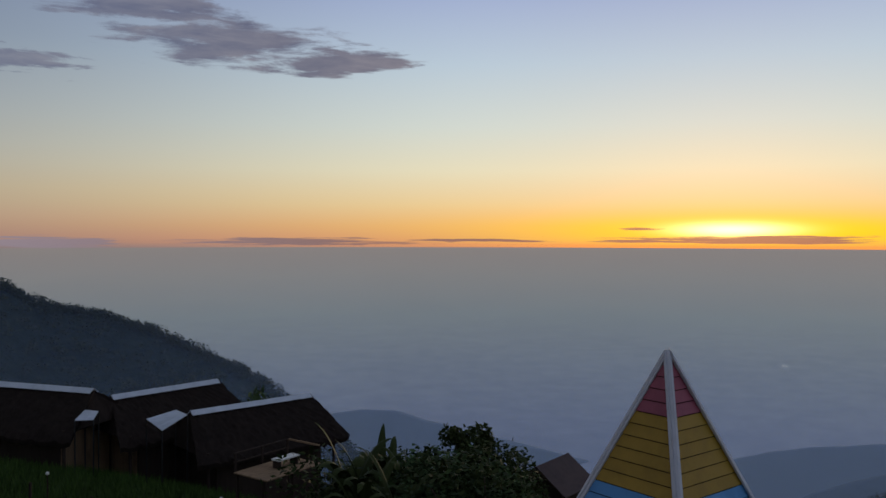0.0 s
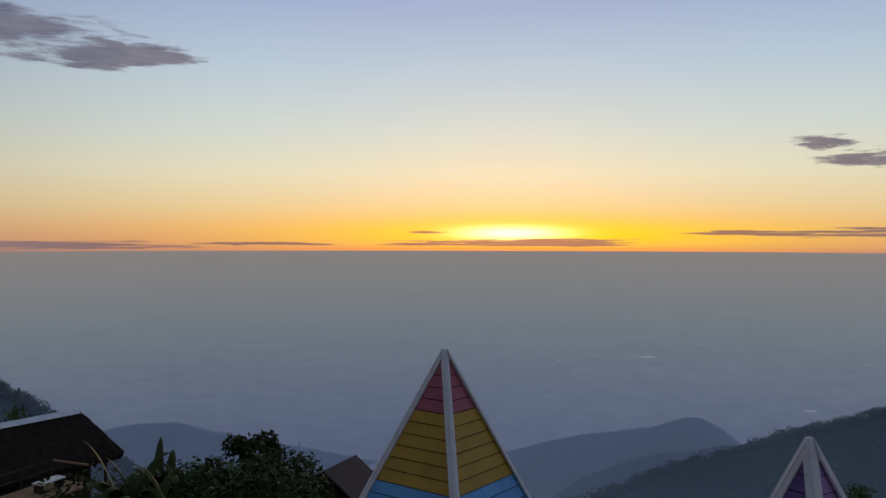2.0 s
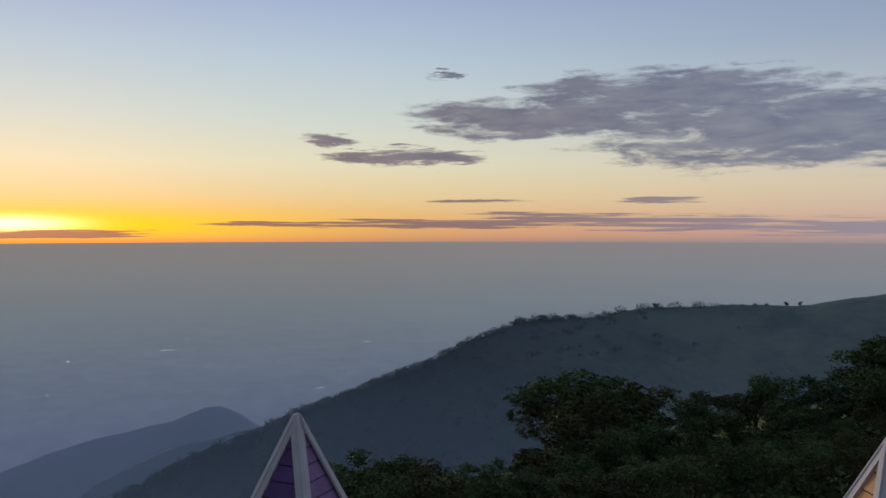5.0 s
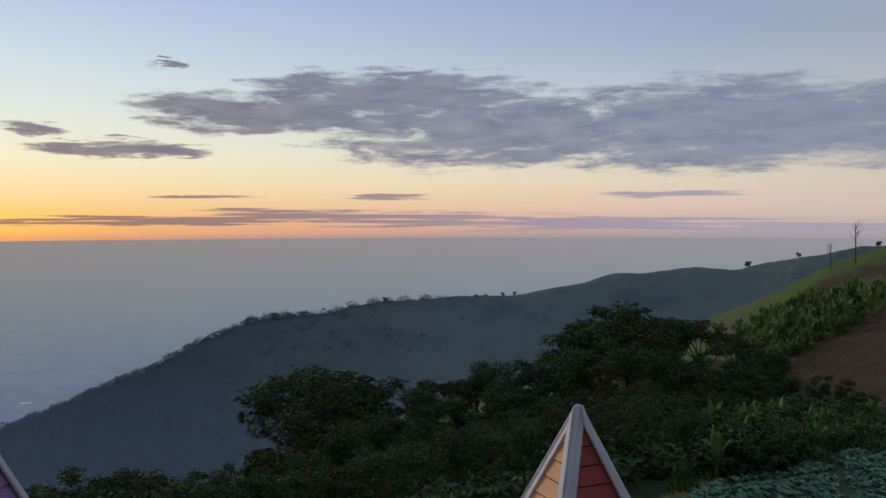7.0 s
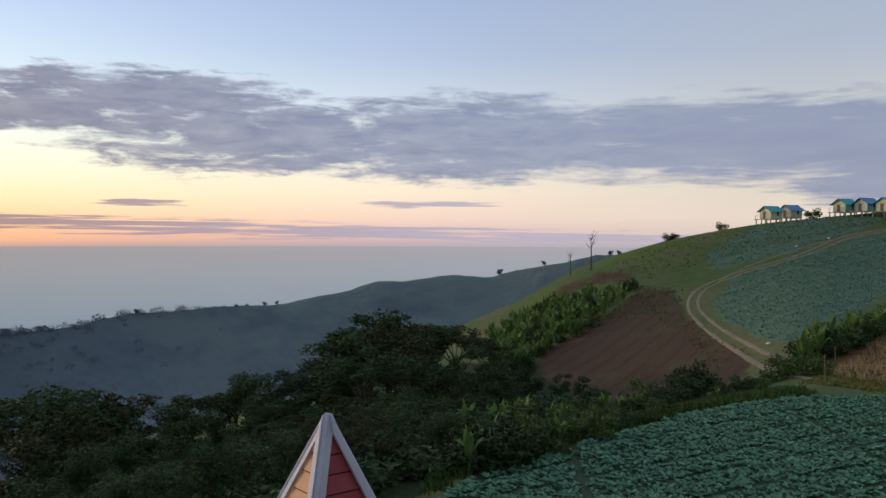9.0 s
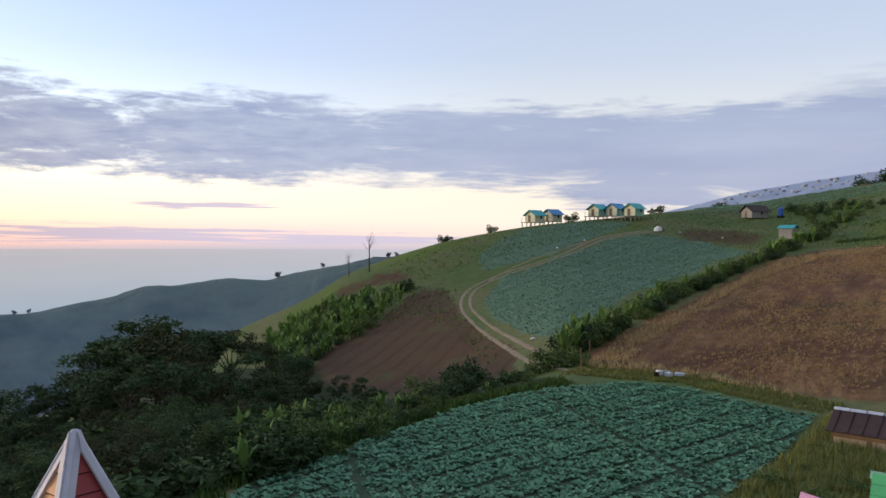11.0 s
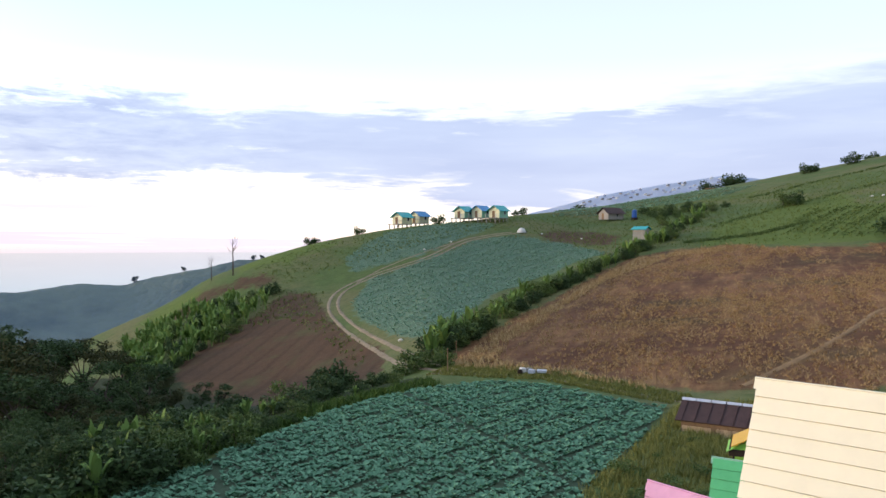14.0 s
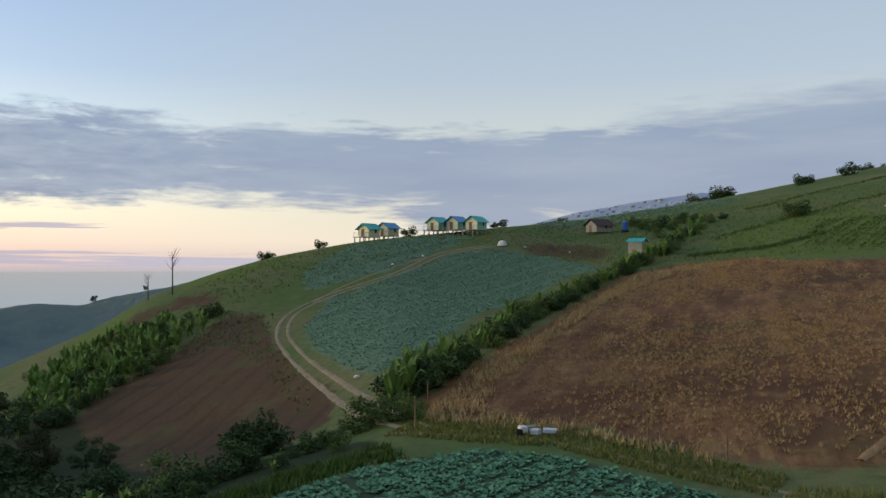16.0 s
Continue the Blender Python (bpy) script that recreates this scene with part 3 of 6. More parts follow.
def sheet(name, verts, faces, mat, smooth=True):
    me = bpy.data.meshes.new(name)
    me.vertices.add(len(verts))
    me.vertices.foreach_set("co", np.asarray(verts, np.float32).ravel())
    f = np.asarray(faces, np.int32)
    me.loops.add(f.size)
    me.loops.foreach_set("vertex_index", f.ravel())
    me.polygons.add(len(f))
    me.polygons.foreach_set("loop_start", np.arange(0, f.size, f.shape[1], dtype=np.int32))
    me.polygons.foreach_set("loop_total", np.full(len(f), f.shape[1], np.int32))
    me.update(calc_edges=True)
    me.polygons.foreach_set("use_smooth", np.full(len(f), smooth))
    me.materials.append(mat)
    return me


def grid_faces(na, nr, wrap):
    i, j = np.meshgrid(np.arange(na if wrap else na - 1), np.arange(nr - 1), indexing="ij")
    k = (i + 1) % na
    return np.stack([i * nr + j, i * nr + j + 1, k * nr + j + 1, k * nr + j], -1).reshape(-1, 4)


flat_r = np.where(np.arange(R_N) == 0, 0.0, 1.0)
verts = np.stack([grid_x * flat_r, grid_y * flat_r, height], -1).reshape(-1, 3)
land = sheet("ground", verts, grid_faces(len(az_axis), R_N, True), ground_material())
for name, plots in (("mound", [CABBAGES]), ("crop", [UPPER_CROP, HIGH_CROP]), ("soil", [SOIL_WEST, RED_PATCH, SOIL_BANK]), ("dry", [STUBBLE]), ("lawn", LAWNS), ("wood_and_shade", [THICKET, SHADY])):
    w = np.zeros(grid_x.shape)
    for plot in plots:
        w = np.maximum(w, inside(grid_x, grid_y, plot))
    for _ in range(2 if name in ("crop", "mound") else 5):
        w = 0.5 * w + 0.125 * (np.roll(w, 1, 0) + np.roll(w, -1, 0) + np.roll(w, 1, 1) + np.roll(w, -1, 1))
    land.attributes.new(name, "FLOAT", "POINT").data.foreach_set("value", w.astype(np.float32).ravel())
tagged(new("ground", land), "grassy hillside with ploughed and planted terraced fields", "ground", kind="structure")

# the plain with its painted mist, far below and out to the horizon
pr = np.geomspace(800, 4900, 40)
pa = np.arange(-180, 180, 2.0)
ga, gr = np.meshgrid(pa, pr, indexing="ij")
gzz = np.interp(gr, [800, 950, 1600, 2600, 4900], [-260, -240, -212, -160, -82])
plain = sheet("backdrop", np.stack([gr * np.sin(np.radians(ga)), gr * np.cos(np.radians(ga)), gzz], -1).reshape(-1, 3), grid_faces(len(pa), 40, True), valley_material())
tagged(new("backdrop_valley", plain), "blue-grey plain far below, its morning mist painted as glow", "valley", kind="structure")


def ridge(name, crest, spread, mat, label, rough, seed, az_step=0.25):
    """A long hill: crest given by bearing, elevation angle and range."""
    a0, a1 = crest[0][0], crest[-1][0]
    az = np.arange(a0, a1 + az_step, az_step)
    e = np.interp(az, [c[0] for c in crest], [c[1] for c in crest])
    rc = np.interp(az, [c[0] for c in crest], [c[2] for c in crest])
    s = np.concatenate([np.linspace(-1, 0, 36), np.linspace(0, 1, 8)[1:]])
    A, S = np.meshgrid(az, s, indexing="ij")
    R = rc[:, None] * (1 + S * spread)
    drop = np.where(S < 0, np.abs(S) ** 1.15, np.abs(S) * 1.4)
    zc = rc * np.tan(np.radians(e))
    Z = zc[:, None] - drop * (rc * spread * 0.55)[:, None]
    X, Y = R * np.sin(np.radians(A)), R * np.cos(np.radians(A))
    Z += rough * (swell(X, Y, 5.0 / rc.mean(), seed) * np.clip(np.abs(S) * 6, 0.12, 1) * 2.2 + 0.35 * swell(X, Y, 60.0 / rc.mean(), seed + 1))
    me = sheet(name, np.stack([X, Y, Z], -1).reshape(-1, 3), grid_faces(len(az), len(s), False), mat)
    ob = tagged(new(name, me), label, "hill", kind="structure")
    return az, rc, zc, ob


dark_woods = woods_material("far_woods", (0.046, 0.064, 0.066), (0.026, 0.038, 0.042), 0.12)
# pale far hills: the haze of distance is painted into their base colours
hazed_low_woods = woods_material("haze_tinted_woods", (0.20, 0.245, 0.305), (0.175, 0.215, 0.275), 0.04, relief=0.2)
hazed_town_woods = woods_material("hazed_town_woods", (0.42, 0.48, 0.60), (0.37, 0.43, 0.55), 0.04, relief=0.2)
hazed_pasture = woods_material("hazed_pasture", (0.05, 0.07, 0.058), (0.03, 0.044, 0.04), 0.12, ((0.165, 0.205, 0.175), (0.11, 0.145, 0.138)), relief=0.5)
hazed_pale_woods = woods_material("hazed_pale_woods", (0.29, 0.345, 0.43), (0.265, 0.315, 0.40), 0.03, relief=0.12)
WEST = [(-60, 1, 420), (-40, -0.5, 400), (-28.4, -3.3, 380), (-26.2, -4.6, 380), (-23.6, -5.1, 380), (-19.9, -6.3, 370), (-15.9, -8.3, 360), (-12.2, -10.4, 350), (-9, -13, 340), (-5, -16, 330)]
EAST = [(16, -21, 420), (22.7, -18.3, 450), (25.9, -17, 470), (29.8, -15.4, 490), (35.8, -13.2, 520), (39.6, -11.9, 540), (45.2, -9.9, 560), (48.8, -8.2, 580), (52.9, -6.6, 600), (58, -6.05, 620), (62, -5.4, 640), (70.7, -4.95, 670),
        (74.6, -4.35, 680), (77.7, -3.5, 690), (83.5, -3.0, 700), (86.1, -2.95, 700), (89.6, -2.15, 700), (93, -1.5, 700), (100, -1, 700)]
FAINT_A = [(-12, -13, 900), (-7.6, -12.3, 900), (-5.7, -12.1, 900), (-3.3, -12.2, 900), (-0.9, -12.9, 900), (2.6, -13.7, 900), (6.6, -14.6, 900), (10.5, -15.4, 900), (16, -17, 900)]
FAINT_B = [(14, -16.5, 860), (19.2, -14.7, 860), (21.9, -13.9, 860), (25.5, -13.2, 860), (29, -12.7, 860), (31.2, -11.9, 860), (32.2, -11.9, 860), (33.4, -12.4, 860), (34.6, -13.2, 860), (40, -16, 860)]
FAINT_C = [(20, -19, 640), (21.9, -17.8, 640), (24.3, -16.1, 640), (27.4, -14.9, 640), (29.8, -14.1, 640), (31.4, -14.0, 640), (34, -13.4, 640), (40, -15, 640)]
west = ridge("hill_west", WEST, 0.5, dark_woods, "dark wooded ridge against the morning mist", 0.7, 5)
east = ridge("hill_east", EAST, 0.5, hazed_pasture, "long wooded ridge turning to pasture with haze in its colour", 1.9, 9)
n_s = len(east[3].data.vertices) // len(east[0])
# share of pasture and painted haze, growing along the bearing
pasture_haze = np.repeat(np.clip((east[0] - 46) / 26, 0, 1), n_s)
east[3].data.attributes.new("pasture", "FLOAT", "POINT").data.foreach_set("value", pasture_haze.astype(np.float32))
ridge("hill_far", FAINT_A, 0.25, hazed_pale_woods, "faint hill painted blue as if in mist", 1.2, 11)
ridge("hill_mid", FAINT_B, 0.2, hazed_pale_woods, "faint hill painted blue as if in mist", 1.2, 13)
ridge("hill_low", FAINT_C, 0.2, hazed_low_woods, "hill below the ridge, painted a misty blue-grey", 1.0, 15)
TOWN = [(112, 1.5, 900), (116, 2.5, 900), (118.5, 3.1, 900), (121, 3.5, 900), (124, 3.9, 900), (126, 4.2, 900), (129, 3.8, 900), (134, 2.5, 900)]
town = ridge("hill_town", TOWN, 0.2, hazed_town_woods, "distant hill with haze blue in its colour and a scatter of pale houses", 0.8, 17)


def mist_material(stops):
    """Sheet imitating morning mist: lit by sky on both sides, thicker towards the valley."""
    m = bpy.data.materials.new("mist_sheet")
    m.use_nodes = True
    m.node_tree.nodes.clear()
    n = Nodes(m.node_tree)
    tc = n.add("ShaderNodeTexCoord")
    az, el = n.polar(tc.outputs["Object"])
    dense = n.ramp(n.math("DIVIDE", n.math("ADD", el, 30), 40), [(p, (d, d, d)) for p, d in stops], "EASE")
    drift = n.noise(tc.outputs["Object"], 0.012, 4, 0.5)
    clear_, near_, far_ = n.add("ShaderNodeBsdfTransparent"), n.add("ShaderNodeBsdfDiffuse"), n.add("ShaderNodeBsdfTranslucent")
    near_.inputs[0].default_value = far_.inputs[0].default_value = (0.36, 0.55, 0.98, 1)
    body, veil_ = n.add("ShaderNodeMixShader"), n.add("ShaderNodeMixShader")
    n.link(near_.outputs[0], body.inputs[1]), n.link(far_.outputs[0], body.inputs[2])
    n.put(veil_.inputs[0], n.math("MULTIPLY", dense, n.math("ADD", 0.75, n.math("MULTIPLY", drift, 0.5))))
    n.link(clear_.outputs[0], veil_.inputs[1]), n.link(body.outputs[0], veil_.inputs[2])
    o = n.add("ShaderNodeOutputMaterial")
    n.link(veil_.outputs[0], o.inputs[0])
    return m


# one upright see-through sheet, added to imitate haze before the far ridges
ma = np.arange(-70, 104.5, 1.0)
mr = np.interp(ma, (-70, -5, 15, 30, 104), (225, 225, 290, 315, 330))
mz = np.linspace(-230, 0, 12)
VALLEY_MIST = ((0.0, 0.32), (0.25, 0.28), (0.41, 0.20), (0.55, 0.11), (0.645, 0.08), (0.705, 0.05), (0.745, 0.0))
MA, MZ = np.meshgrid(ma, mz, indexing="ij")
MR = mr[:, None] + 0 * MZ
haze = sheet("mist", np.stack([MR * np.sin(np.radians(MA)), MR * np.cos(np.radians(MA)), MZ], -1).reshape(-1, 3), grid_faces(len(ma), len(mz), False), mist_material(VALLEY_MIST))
tagged(new("backdrop_mist", haze), "thin blue sheet added as morning mist before the far ridges", "mist", kind="structure")


# ---- building helpers ----
def part(name, bm, mat, parent=None, label="", loc=None):
    me = bpy.data.meshes.new(name)
    bm.to_mesh(me)
    bm.free()
    me.materials.append(M[mat])
    ob = new(name, me)
    if parent is not None:
        ob.parent = parent
    if loc is not None:
        ob.location = loc
    if label:
        tagged(ob, label)
    return ob


def thing(name, m, label, category, group=""):
    ob = new(name)
    ob.empty_display_size = 0.2
    ob.matrix_world = m
    return tagged(ob, label, category, group)


def box(sx, sy, sz, at=(0, 0, 0), bevel=0.0, turn=None):
    """A box that stands on z = 0 at a place, with eased edges."""
    bm = bmesh.new()
    m = Matrix.Translation(Vector(at) + Vector((0, 0, sz / 2)))
    if turn is not None:
        m = m @ turn
    bmesh.ops.create_cube(bm, size=1, matrix=m @ Matrix.Diagonal((sx, sy, sz, 1)))
    if bevel:
        bmesh.ops.bevel(bm, geom=bm.edges[:], offset=bevel, segments=1, affect="EDGES")
    return bm


def slab(corners, thick):
    """A board or sheet through four or three corners, of a thickness below them."""
    bm = bmesh.new()
    pts = [Vector(c) for c in corners]
    nrm = (pts[1] - pts[0]).cross(pts[2] - pts[0]).normalized()
    top = [bm.verts.new(p) for p in pts]
    low = [bm.verts.new(p - nrm * thick) for p in pts]
    bm.faces.new(top)
    bm.faces.new(low[::-1])
    for i in range(len(pts)):
        j = (i + 1) % len(pts)
        bm.faces.new((top[i], low[i], low[j], top[j]))
    bmesh.ops.recalc_face_normals(bm, faces=bm.faces[:])
    return bm


def beam(a, b, w, d, bevel=0.006):
    """A straight timber from a to b."""
    a, b = Vector(a), Vector(b)
    bm = bmesh.new()
    turn = (b - a).to_track_quat("Z", "Y").to_matrix().to_4x4()
    bmesh.ops.create_cube(bm, size=1, matrix=Matrix.Translation((a + b) / 2) @ turn @ Matrix.Diagonal((w, d, (b - a).length, 1)))
    if bevel:
        bmesh.ops.bevel(bm, geom=bm.edges[:], offset=bevel, segments=1, affect="EDGES")
    return bm


def rod(a, b, r0, r1, n=7):
    bm = bmesh.new()
    a, b = Vector(a), Vector(b)
    turn = (b - a).to_track_quat("Z", "Y").to_matrix().to_4x4()
    bmesh.ops.create_cone(bm, cap_ends=True, segments=n, radius1=r0, radius2=r1, depth=(b - a).length, matrix=Matrix.Translation((a + b) / 2) @ turn)
    return bm


def joined(parts):
    bm = bmesh.new()
    for p in parts:
        me = bpy.data.meshes.new("piece")
        p.to_mesh(me)
        p.free()
        bm.from_mesh(me)
        bpy.data.meshes.remove(me)
    return bm


# ---- spire cabins ----
def spire(az, r, top, half, tall, turn, bands, label, ground_drop=True, trim=0.16, pitch=0.16, front=0.0):
    """A four-sided spire of painted planks with pale corner boards. bands: (planks, colour by face)."""
    p = bearing(az, r, top - tall)
    t = thing("spire_cabin", pose(p.x, p.y, p.z, 0, 0, turn), label, "cabin", "spire cabins")
    apex = Vector((0, 0, tall))
    corners = [Vector((half, half, 0)), Vector((-half, half, 0)), Vector((-half, -half, 0)), Vector((half, -half, 0))]
    for k in range(4):
        a, b = corners[k], corners[(k + 1) % 4]
        mid = (a + b) / 2
        out = Vector((mid.x, mid.y, 0)).normalized()
        nrm = (out * tall + Vector((0, 0, half))).normalized()
        slope = (apex - mid).length
        n = int(slope / pitch)
        plan = []
        for count, cols in bands:
            plan += [cols[k % len(cols)]] * count
        for i in range(n):
            u0, u1 = i / n, (i + 1) / n - 0.011 / slope
            q = [a.lerp(apex, u0), b.lerp(apex, u0), b.lerp(apex, u1), a.lerp(apex, u1)]
            if i == n - 1:
                q = q[:2] + [apex]
            q = [v + nrm * (0.012 if j < 2 else 0.0) for j, v in enumerate(q)]
            from_top = n - 1 - i
            colour = plan[min(from_top, len(plan) - 1)]
            part("plank", slab(q, 0.02), colour, t)
        # dark backing sheet added so the plank gaps read as shadow lines
        part("lining", slab([a.lerp(apex, 0.002) - nrm * 0.03, b.lerp(apex, 0.002) - nrm * 0.03, apex - nrm * 0.03], 0.01), "dark_wood", t)
        # boards along the two edges of this face
        for c, other in ((a, b), (b, a)):
            along = (other - c).normalized()
            base0, base1 = c + nrm * 0.03, c + along * trim + nrm * 0.03
            cut = trim / (2 * half)
            tip = mid.lerp(apex, 1 - cut)
            part("corner_board", slab([base0, base1, tip + nrm * 0.03, apex + nrm * 0.03], 0.03), "trim", t, "pale painted corner board")
    for c in corners:
        part("corner_batten", beam(c * 1.012, apex + Vector((0, 0, 0.02)), 0.05, 0.05), "trim", t)
    part("cap", joined([rod(apex - Vector((0, 0, 0.1)), apex + Vector((0, 0, 0.035)), 0.062, 0.004, 4)]), "trim", t)
    foot_z = min(gz(p.x, p.y), p.z - 0.4) - p.z
    for x in (-1, 1):
        for y in (-1, 1):
            part("post", box(0.14, 0.14, -foot_z + 0.1, (x * (half - 0.2), y * (half - 0.2), foot_z - 0.1), 0.01), "dark_wood", t)
    part("floor_deck", box(2 * half - 0.1, 2 * half - 0.1, 0.12, (0, 0, -0.02), 0.01), "plank", t)
    return t


spire(14.8, 11.5, -1.54, 1.66, 4.15, 45 - 14.8 + 8, [(5, ("pink",)), (6, ("yellow",)), (30, ("sky_blue",))], "rainbow-painted spire cabin in pink, yellow and blue planks", trim=0.075, pitch=0.16)
spire(37.75, 9.4, -2.03, 1.34, 3.6, 45 - 38.3 + 12, [(6, ("lilac", "purple", "lilac", "purple")), (30, ("mint",))], "purple and mint spire cabin with pale corner boards", trim=0.13, pitch=0.17)
spire(74.9, 8.2, -1.73, 1.42, 3.6, 45 - 75 - 14, [(30, ("red", "orange", "red", "orange"))], "red and orange spire cabin with white corner boards", trim=0.13, pitch=0.17)


# ---- plants ----
def leaf_cloud(rng, lobes, n, size, flat=0.75, shell=0.55):
    """Leaf clumps scattered through overlapping lobes (centre, radii): vertices and faces."""
    weights = np.array([l[3] * l[4] for l in lobes])
    pick = rng.choice(len(lobes), n, p=weights / weights.sum())
    L = np.array(lobes)[pick]
    d = rng.normal(size=(n, 3))
    d /= np.linalg.norm(d, axis=1)[:, None]
    rad = shell + (1 - shell) * rng.rand(n, 1) ** 0.5 + 0.16 * rng.normal(size=(n, 1))
    c = L[:, :3] + d * rad * np.stack([L[:, 3], L[:, 3], L[:, 4]], 1)
    u = rng.normal(size=(n, 3))
    u[:, 2] *= 0.5
    u /= np.linalg.norm(u, axis=1)[:, None]
    w = np.cross(u, d + 0.6 * rng.normal(size=(n, 3)))
    w /= np.linalg.norm(w, axis=1)[:, None] + 1e-6
    s = size * (0.55 + 0.9 * rng.rand(n, 1))
    v = np.stack([c - u * s, c + w * s * flat * 0.6 - u * s * 0.1, c + u * s, c - w * s * flat * 0.6 + u * s * 0.1], 1)
    return v.reshape(-1, 3), np.arange(4 * n).reshape(n, 4)


def foliage(name, v, f, mat, parent=None, label=""):
    ob = new(name, sheet(name, v, f, M[mat], smooth=False))
    if parent is not None:
        ob.parent = parent
    return tagged(ob, label)


def broadleaf(m, seed, mat, leaves=2600, size=0.30, label="dark broadleaf tree in the hillside woods", open_crown=False):
    """A tree 10 m high: tapered trunk, limbs and an uneven crown."""
    rng = np.random.RandomState(seed)
    t = thing("tree", m, label, "tree", "woods")
    limbs, lobes = [], []
    lean = Vector((rng.uniform(-0.6, 0.6), rng.uniform(-0.6, 0.6), 5.2))
    limbs.append(rod((0, 0, -1.0), lean * 0.55, 0.26, 0.18, 8))
    limbs.append(rod(lean * 0.54, lean, 0.18, 0.11, 7))
    count = 11 if open_crown else 9
    for k in range(count):
        a = 6.283 * k / count + rng.uniform(-0.4, 0.4)
        reach = rng.uniform(1.2, 3.6) if not open_crown else rng.uniform(2.0, 4.6)
        start = lean * rng.uniform(0.4, 1.0)
        end = Vector((math.cos(a) * reach, math.sin(a) * reach, rng.uniform(3.2, 9.0) if not open_crown else rng.uniform(6.5, 8.8)))
        knee = start.lerp(end, 0.5) + Vector((0, 0, rng.uniform(-0.3, 0.4)))
        limbs += [rod(start, knee, 0.10, 0.065, 5), rod(knee, end, 0.065, 0.02, 5)]
        s = rng.uniform(0.9, 1.7) if not open_crown else rng.uniform(0.8, 1.4)
        lobes.append((end.x, end.y, end.z, s, s * (0.75 if not open_crown else 0.45)))
        for _ in range(2):
            o = rng.normal(size=3) * 0.8
            q = rng.uniform(0.5, 1.0)
            lobes.append((end.x * 0.7 + o[0], end.y * 0.7 + o[1], end.z + o[2] * 0.7, q, q * 0.7))
    if not open_crown:
        lobes.append((lean.x, lean.y, 8.9, 1.3, 1.0))
    part("trunk", joined(limbs), "bark", t)
    v, f = leaf_cloud(rng, lobes, leaves, size)
    foliage("crown", v, f, mat, t)
    return t


def shrub(m, seed, mat, leaves=1100, size=0.11, label="leafy shrub beside the fields"):
    """A bush about 2 m high."""
    rng = np.random.RandomState(seed)
    t = thing("shrub", m, label, "shrub", "shrubs")
    stems, lobes = [], []
    for k in range(7):
        a, reach = 6.283 * k / 7 + rng.uniform(-0.3, 0.3), rng.uniform(0.3, 1.1)
        end = Vector((math.cos(a) * reach, math.sin(a) * reach, rng.uniform(0.7, 1.75)))
        stems.append(rod((0, 0, -0.25), end, 0.035, 0.012, 5))
        s = rng.uniform(0.35, 0.7)
        lobes.append((end.x, end.y, end.z, s, s * 0.8))
    lobes.append((0, 0, 0.6, 0.9, 0.6))
    part("stem", joined(stems), "bark", t)
    v, f = leaf_cloud(rng, lobes, leaves, size)
    foliage("leaves", v, f, mat, t)
    return t


def banana(m, seed, label="banana plant with long arching torn leaves", blades=9, mat="banana", slim=1.0, arching=False):
    """A banana plant about 3 m high: a stalk and long bent blades split along the edges."""
    rng = np.random.RandomState(seed)
    t = thing("banana_plant", m, label, "banana plant", "banana plants")
    part("stalk", joined([rod((0, 0, -0.3), (0.03, 0, 0.7), 0.10, 0.08, 8), rod((0.03, 0, 0.68), (0.06, 0.02, 1.3), 0.08, 0.035, 7)]), "banana", t)
    for k in range(blades):
        a = 6.283 * k / blades * 2.4 + rng.uniform(-0.3, 0.3)
        length, width, rise = rng.uniform(1.3, 1.9), rng.uniform(0.20, 0.30) * slim, rng.uniform(0.5, 1.25)
        c, s = math.cos(a), math.sin(a)
        v, f = [], []
        n = 9
        for i in range(n + 1):
            u = i / n
            if arching:
                d = length * u * (0.55 if rise > 0.9 else 0.85)
                z = 1.2 + rise * 1.8 * u - (0.7 + 0.5 * (1.3 - rise)) * length * u * u
            else:
                d = length * u * (0.36 if rise > 0.9 else 0.62)
                z = 0.75 + (1.5 + 0.9 * rise) * u - (0.35 + 0.75 * (1.3 - rise)) * length * u * u * u
            w = width * math.sin(math.pi * min(1, 0.12 + 0.88 * u) ** 0.8) * (0.75 + 0.25 * rng.rand()) + 0.012
            dip = 0.35 * w
            v += [(c * d - s * w, s * d + c * w, z - dip), (c * d, s * d, z), (c * d + s * w, s * d - c * w, z - dip)]
            if i < n:
                o = 3 * i
                f += [(o, o + 1, o + 4, o + 3), (o + 1, o + 2, o + 5, o + 4)]
        foliage("blade", v, f, mat, t)
    return t


def grown(p, scale, turn, squat=1.0):
    return Matrix.LocRotScale(p, Euler((0, 0, turn)), (scale, scale, scale * squat))


def planted(ob, p, scale, turn, squat=1.0):
    """A copy of a plant at a place, of its own size."""
    c = copy_thing(ob, Matrix.LocRotScale(p, Euler((0, 0, turn)), None))
    c.scale = (scale, scale, scale * squat)
    return c


# woods in the gully: crown line by bearing, elevation angle and range
WOODS = [(37, -16.5, 58), (41, -15.4, 60), (45, -15.1, 60), (49, -16.6, 62), (52.5, -15.2, 75), (54.4, -13.6, 78), (55.6, -10.4, 80), (58.9, -9.8, 80), (61.6, -11.2, 85), (63.5, -11.7, 90), (66.3, -10.2, 95), (69.8, -9.4, 95), (73, -9.3, 95), (74.8, -7.8, 95),
         (77, -6.0, 95), (78.6, -5.5, 95), (80.5, -6.1, 95), (83.5, -6.1, 98), (86, -7.0, 95), (88, -8.2, 90), (90, -9.4, 84), (92.5, -10.4, 78)]
W_AZ, W_EL, W_R = zip(*WOODS)
rng_w = np.random.RandomState(21)
